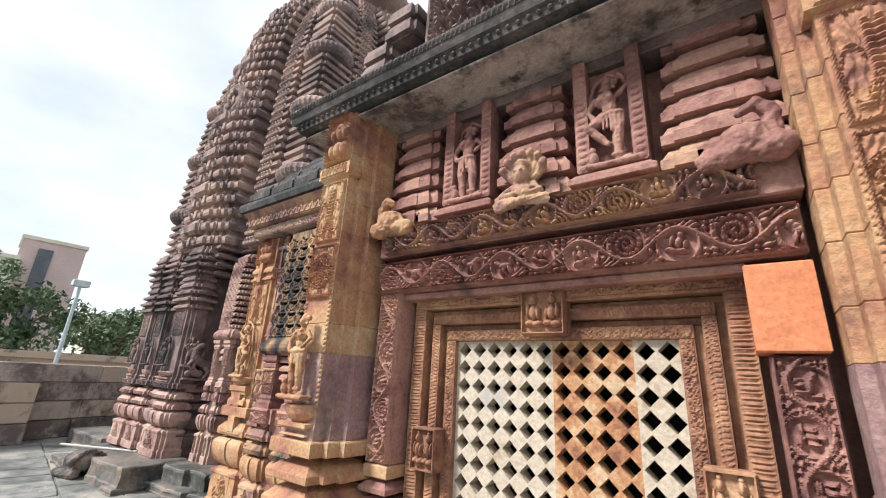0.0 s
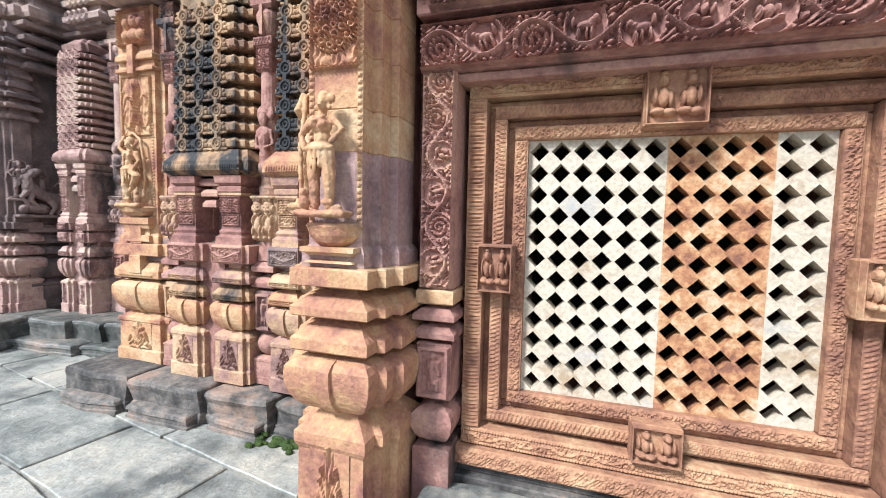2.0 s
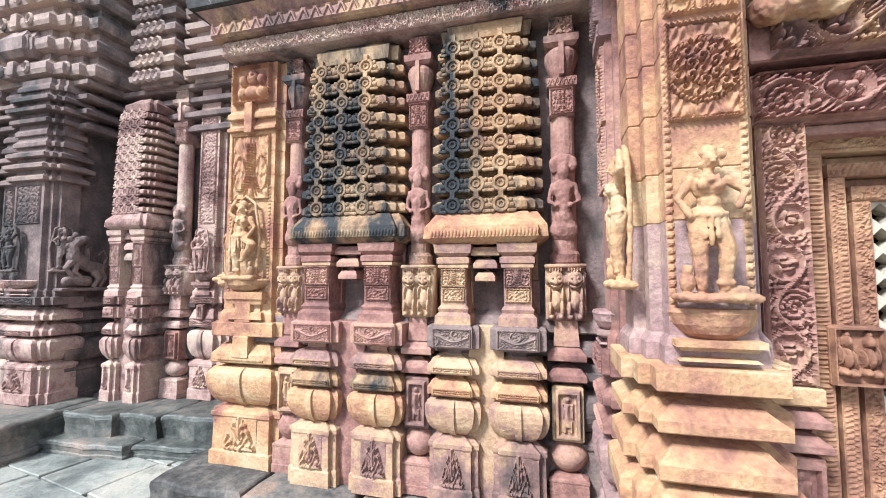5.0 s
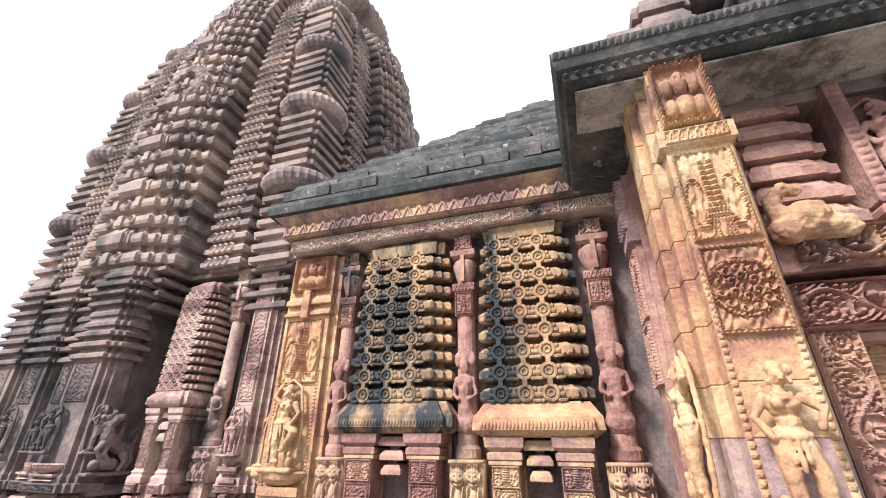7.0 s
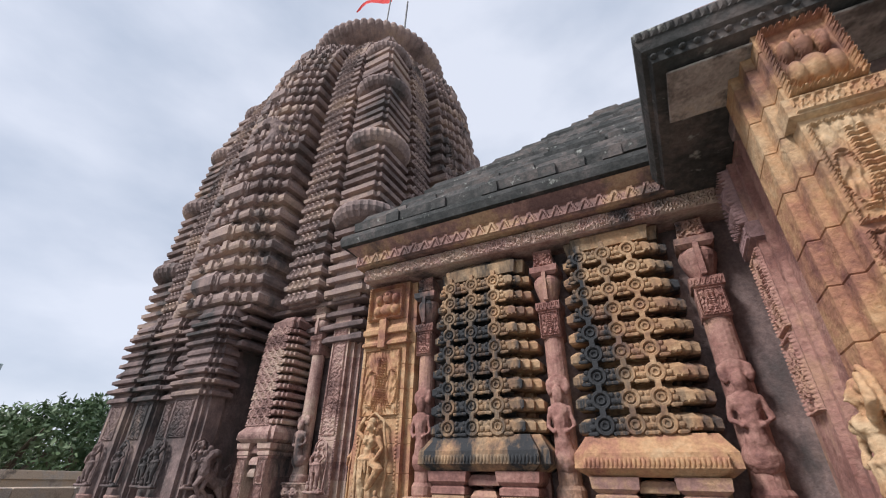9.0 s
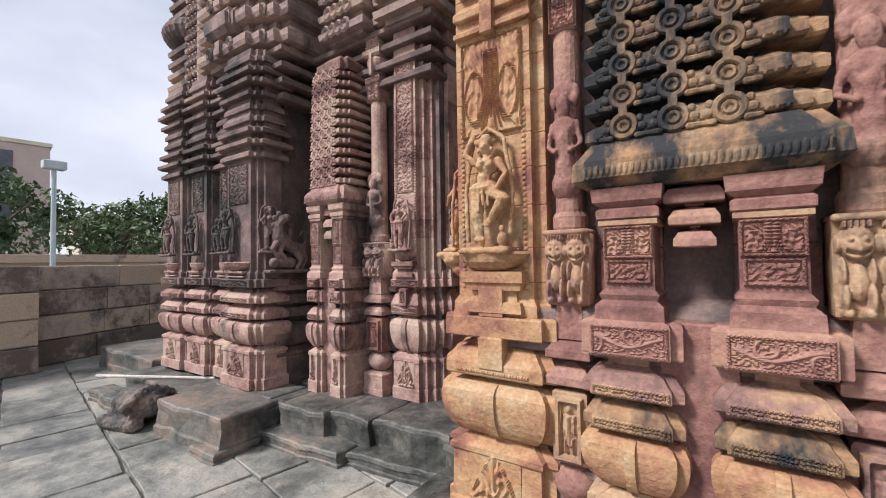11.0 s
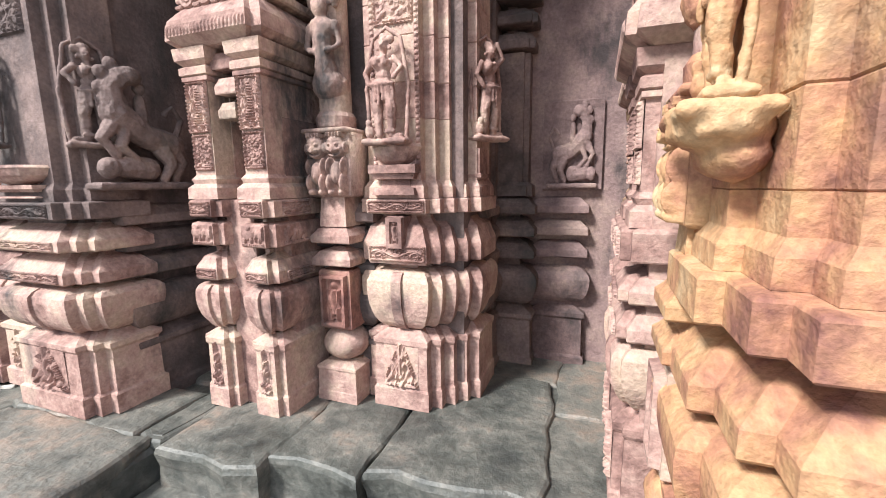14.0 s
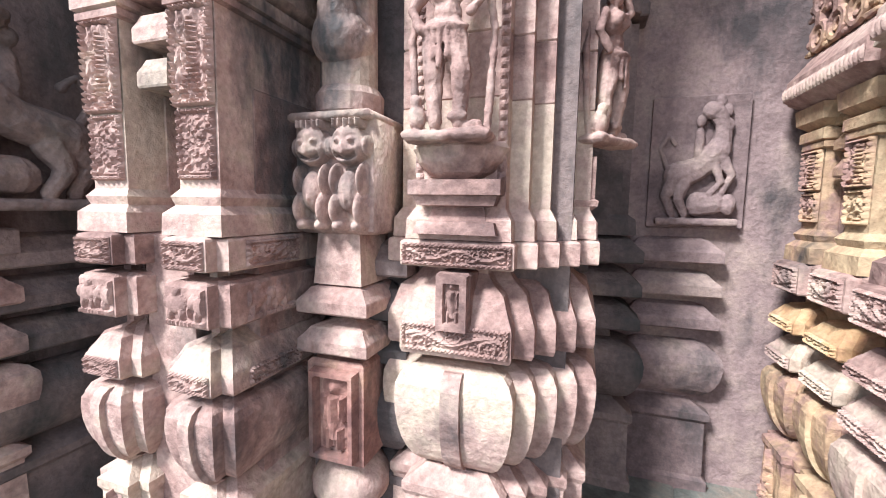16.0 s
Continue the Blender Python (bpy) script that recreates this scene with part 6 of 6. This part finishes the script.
for i, (x0, x1, y0, y1, z1, rz) in enumerate((
    (-7.62, -6.66, 2.38, 2.90, 0.30, 4), (-7.72, -6.80, 2.905, 3.3, 0.295, 0), (-6.79, -6.63, 2.93, 3.4, 0.285, 0), (-6.62, -6.12, 2.89, 3.70, 0.30, 3), (-6.11, -5.705, 3.0, 3.72, 0.295, 2),
    (-5.695, -5.05, 3.08, 3.99, 0.30, 4), (-7.3, -6.63, 3.41, 3.8, 0.29, 0), (-9.1, -7.73, 2.62, 3.6, 0.26, 0), (-5.045, -4.50, 3.02, 3.72, 0.27, 1), (-5.6, -5.05, 4.0, 4.6, 0.285, 0),
    (-5.045, -4.46, 3.73, 4.6, 0.28, 0), (-11.0, -9.3, 2.95, 3.75, 0.30, 0), (-6.65, -5.8, 2.76, 3.0, 0.11, 5), (-5.79, -5.0, 2.93, 3.2, 0.10, 6), (-6.95, -6.62, 2.33, 2.8, 0.07, 2), (-9.3, -8.2, 2.35, 2.61, 0.12, 0), (-4.99, -4.6, 2.6, 3.01, 0.16, 0))):
    solid("platform_stone", rock(-(x1 - x0) / 2 - 0.014, (x1 - x0) / 2 + 0.014, -(y1 - y0) / 2, (y1 - y0) / 2 + 0.014, z1, i, 0.018), PLATFORM, "dark worn uneven platform stone at the shrine's foot", "platform stone", "structure", "platform stones").matrix_basis = pose((x0 + x1) / 2, (y0 + y1) / 2, 0, 0, 0, rz)
solid("platform_bed", Geo().box(-7.55, -4.48, 3.25, 4.5, -0.02, 0.262, 0.02).box(-7.55, -6.66, 2.6, 3.249, -0.02, 0.25, 0.02), PLATFORM, "stone bed under the worn platform stones", "platform", "structure")
moss, q = Geo(), random.Random(77)
for k in range(26):
    moss.blob((q.uniform(-2.98, -2.64), 2.20 + q.gauss(0, 0.035), 0.006), (q.uniform(0.02, 0.05), q.uniform(0.015, 0.035), q.uniform(0.012, 0.03)), 8, 6)
solid("moss_patch", moss, MOSS, "small patch of bright green moss on the paving", "moss", smooth=True)
solid("porch_ledge", rock(-1.62, 0.16, 1.32, 1.755, 0.34, 31, 0.012), PAVING, "grey paved stone ledge under the lattice window", "ledge", "structure")
solid("white_block", rock(-0.87, -0.60, 1.46, 1.64, 0.485, 40, 0.012, 0.34), WHITE, "loose whitish stone block lying on the ledge", "stone block")

# fallen lion head stone and a bamboo pole
lion = Geo()
lion.blob((0, 0, 0.20), (0.26, 0.19, 0.15), 16, 12).blob((-0.16, 0.02, 0.17), (0.15, 0.15, 0.11), 12, 9).blob((-0.24, -0.05, 0.10), (0.09, 0.08, 0.06))
for k in range(11):
    a = radians(20 + 14 * k)
    lion.blob((0.13 + 0.02 * math.sin(k), 0.22 * math.cos(a), 0.16 + 0.17 * math.sin(a)), (0.05, 0.04, 0.04), 8, 6)
lion.blob((-0.17, -0.10, 0.22), 0.035).blob((-0.17, 0.12, 0.22), 0.035)
lion.limb([(0.15, -0.14, 0.07), (-0.12, -0.17, 0.06), (-0.28, -0.15, 0.05)], [0.075, 0.065, 0.055]).limb([(0.15, 0.14, 0.07), (-0.25, 0.16, 0.05)], [0.07, 0.055])
ob = solid("lion_sculpture", lion, PLINTH, "dark worn stone lion head and paws lying on the paving", "statue", smooth=True)
ob.matrix_basis = pose(-7.98, 2.38, 0.0, 0, 0, 12)
carved(ob, 0.7, 0.05)
solid("bamboo_pole", Geo().limb([(-9.0, 2.35, 0.30), (-7.95, 3.03, 0.27)], [0.018, 0.014], 8), BAMBOO, "pale thin pole lying on the platform stones", "pole")

# ---- paving ----
pav = thing("paving", 0, 0, 0, 0, "grey wet worn stone flags with open joints", "pavement", kind="structure")
rnd = random.Random(5)
y = -6.5
while y < 4.2:
    d = rnd.uniform(0.34, 0.72)
    x = -14.0 + rnd.uniform(0, 0.8)
    while x < 3.0:
        w = rnd.uniform(0.4, 1.25)
        j = 0.005
        zt = rnd.uniform(-0.007, 0.004)
        a = [rnd.uniform(-0.010, 0.010) for _ in range(4)]
        corners = [(x + j, y + d - j + a[0]), (x + j, y + j + a[2]), (x + w - j, y + j + a[1]), (x + w - j, y + d - j + a[3])]
        outline = []
        for (ax, ay), (bx, by) in zip(corners, corners[1:] + corners[:1]):
            steps = max(2, int(math.hypot(bx - ax, by - ay) / 0.16))
            for k in range(steps):
                e = abs(rnd.gauss(0, 0.006)) + (0.012 if k == 0 and rnd.random() < 0.5 else 0)
                px, py = ax + (bx - ax) * k / steps, ay + (by - ay) * k / steps
                dx, dy = x + w / 2 - px, y + d / 2 - py
                r = math.hypot(dx, dy)
                outline.append((px + dx / r * e, py + dy / r * e))
        fl = Geo().stack(outline, [(-0.05, 0), (zt - 0.006, 0), (zt, -0.006)])
        part("flagstone", fl, PAVING, pav).matrix_basis = pose(0, 0, 0, 0, 0, -9)
        x += w
    y += d

# ---- compound wall and beyond ----
cwall = thing("compound_wall", -11.75, 2.35, 0, 0, "low weathered stone block compound wall", "wall", kind="structure")
ends = ((108.0, 9.0), (-88.0, 9.0))
for ang, length in ends:
    for row in range(4):
        u = 0.0
        while u < length:
            w = rnd.uniform(0.7, 1.3)
            dq = rnd.uniform(-0.02, 0.02)
            gg = Geo().box(u + 0.006, u + w - 0.006, dq, 0.4 + dq, row * 0.37, row * 0.37 + 0.36, 0.014)
            ob = part("wall_block", gg, BLOCK, cwall)
            ob.matrix_basis = pose(0, 0, 0, 0, 0, ang)
            u += w


def tree(x, y, h, r, seed):
    q = random.Random(seed)
    t = thing("tree", x, y, 0, 0, "leafy green tree beyond the compound wall", "tree", "trees")
    tr = Geo().limb([(0, 0, 0), (0.1, 0, h * 0.3), (-0.1, 0.1, h * 0.55)], [0.16, 0.13, 0.09], 8)
    for k in range(6):
        a = q.uniform(0, 6.28)
        tr.limb([(0, 0, h * 0.3), (r * 0.4 * math.cos(a), r * 0.4 * math.sin(a), h * 0.6), (r * 0.75 * math.cos(a), r * 0.75 * math.sin(a), h * q.uniform(0.65, 0.85))], [0.08, 0.05, 0.02], 6)
    part("trunk", tr, BARK, t)
    clumps = [(q.gauss(0, r * 0.42), q.gauss(0, r * 0.42), h * q.uniform(0.42, 0.98), q.uniform(0.3, 0.7) * r * 0.45) for _ in range(34)]
    verts, faces = [], []
    for cx, cy, cz, cr in clumps:
        for _ in range(110):
            d = Vector((q.gauss(0, 1), q.gauss(0, 1), q.gauss(0, 1))).normalized() * cr * q.uniform(0.5, 1.1)
            s = q.uniform(0.07, 0.14)
            a, b = Vector((q.gauss(0, 1), q.gauss(0, 1), q.gauss(0, 1))).normalized(), Vector((q.gauss(0, 1), q.gauss(0, 1), q.gauss(0, 1))).normalized()
            p = Vector((cx, cy, cz)) + d
            k = len(verts)
            verts += [p - a * s, p + b * s * 0.5, p + a * s, p - b * s * 0.5]
            faces.append((k, k + 1, k + 2, k + 3))
    crown = Geo()
    crown.v, crown.f = [tuple(v) for v in verts], faces
    part("crown", crown, LEAF, t)
    return t


for i, (x, y, h, r) in enumerate(((-20, 5.8, 3.4, 2.0), (-21, 8.0, 3.7, 2.2), (-22, 11.0, 3.8, 2.2), (-19, 2.2, 3.9, 2.0), (-25, 10.5, 4.4, 2.4), (-20, 13.5, 3.8, 2.2), (-19, -0.6, 4.4, 2.2))):
    tree(x, y, h, r, i + 3)


def building(x, y, rz, w, d, h, mat, label, floors, bays):
    b = thing("far_building", x, y, 0, rz, label, "building", "far buildings")
    part("body", Geo().box(0, w, 0, d, 0, h, 0.02), mat, b)
    if not floors:
        part("stair_shaft", Geo().box(1.4, 2.6, -0.12, 0.2, 2, h - 0.8, 0.02), GLASS, b, "pale glazed stair shaft")
    part("parapet", Geo().box(-0.15, w + 0.15, -0.15, d + 0.15, h, h + 0.4, 0.02), PLASTER, b)
    for i in range(floors):
        for j in range(bays):
            wx, wz = w * (j + 0.5) / bays, h * (i + 0.5) / floors
            part("window", Geo().box(wx - 0.5, wx + 0.5, -0.06, 0.1, wz - 0.6, wz + 0.6, 0.02), GLASS, b)
    return b


building(-60, 7.4, 83, 5.2, 6, 13.4, BRICKWALL, "far brick block, paled by haze in its colour, with a pale stair shaft", 0, 0)
building(-58, -6, 86, 13.2, 6, 10.6, PLASTER, "far cream plastered apartment building", 3, 4)
building(-40, 10.0, 86, 4.0, 4, 4.6, PLASTER, "low far white house behind the trees", 1, 3)
lamp = thing("street_lamp", -16.0, 3.50, 0, 0, "pale green painted lamp post with floodlight head", "street lamp")
part("post", Geo().limb([(0, 0, 0), (0, 0, 3.65)], [0.06, 0.045], 10), METAL, lamp)
part("floodlight", Geo().box(-0.12, 0.12, -0.2, 0.2, 3.65, 3.85, 0.02), METAL, lamp)
part("base_plate", Geo().limb([(0, 0, 0.02), (0, 0, 0.1)], [0.09, 0.09], 10), METAL, lamp)
bw = Geo()
bw.box(-17.3, -17.0, -12, 16, 0, 1.55).box(-17.4, -16.9, -12, 16, 1.551, 1.75)
solid("outer_wall", bw, BLOCK, "dark long boundary wall beyond the compound wall", "wall", "structure")
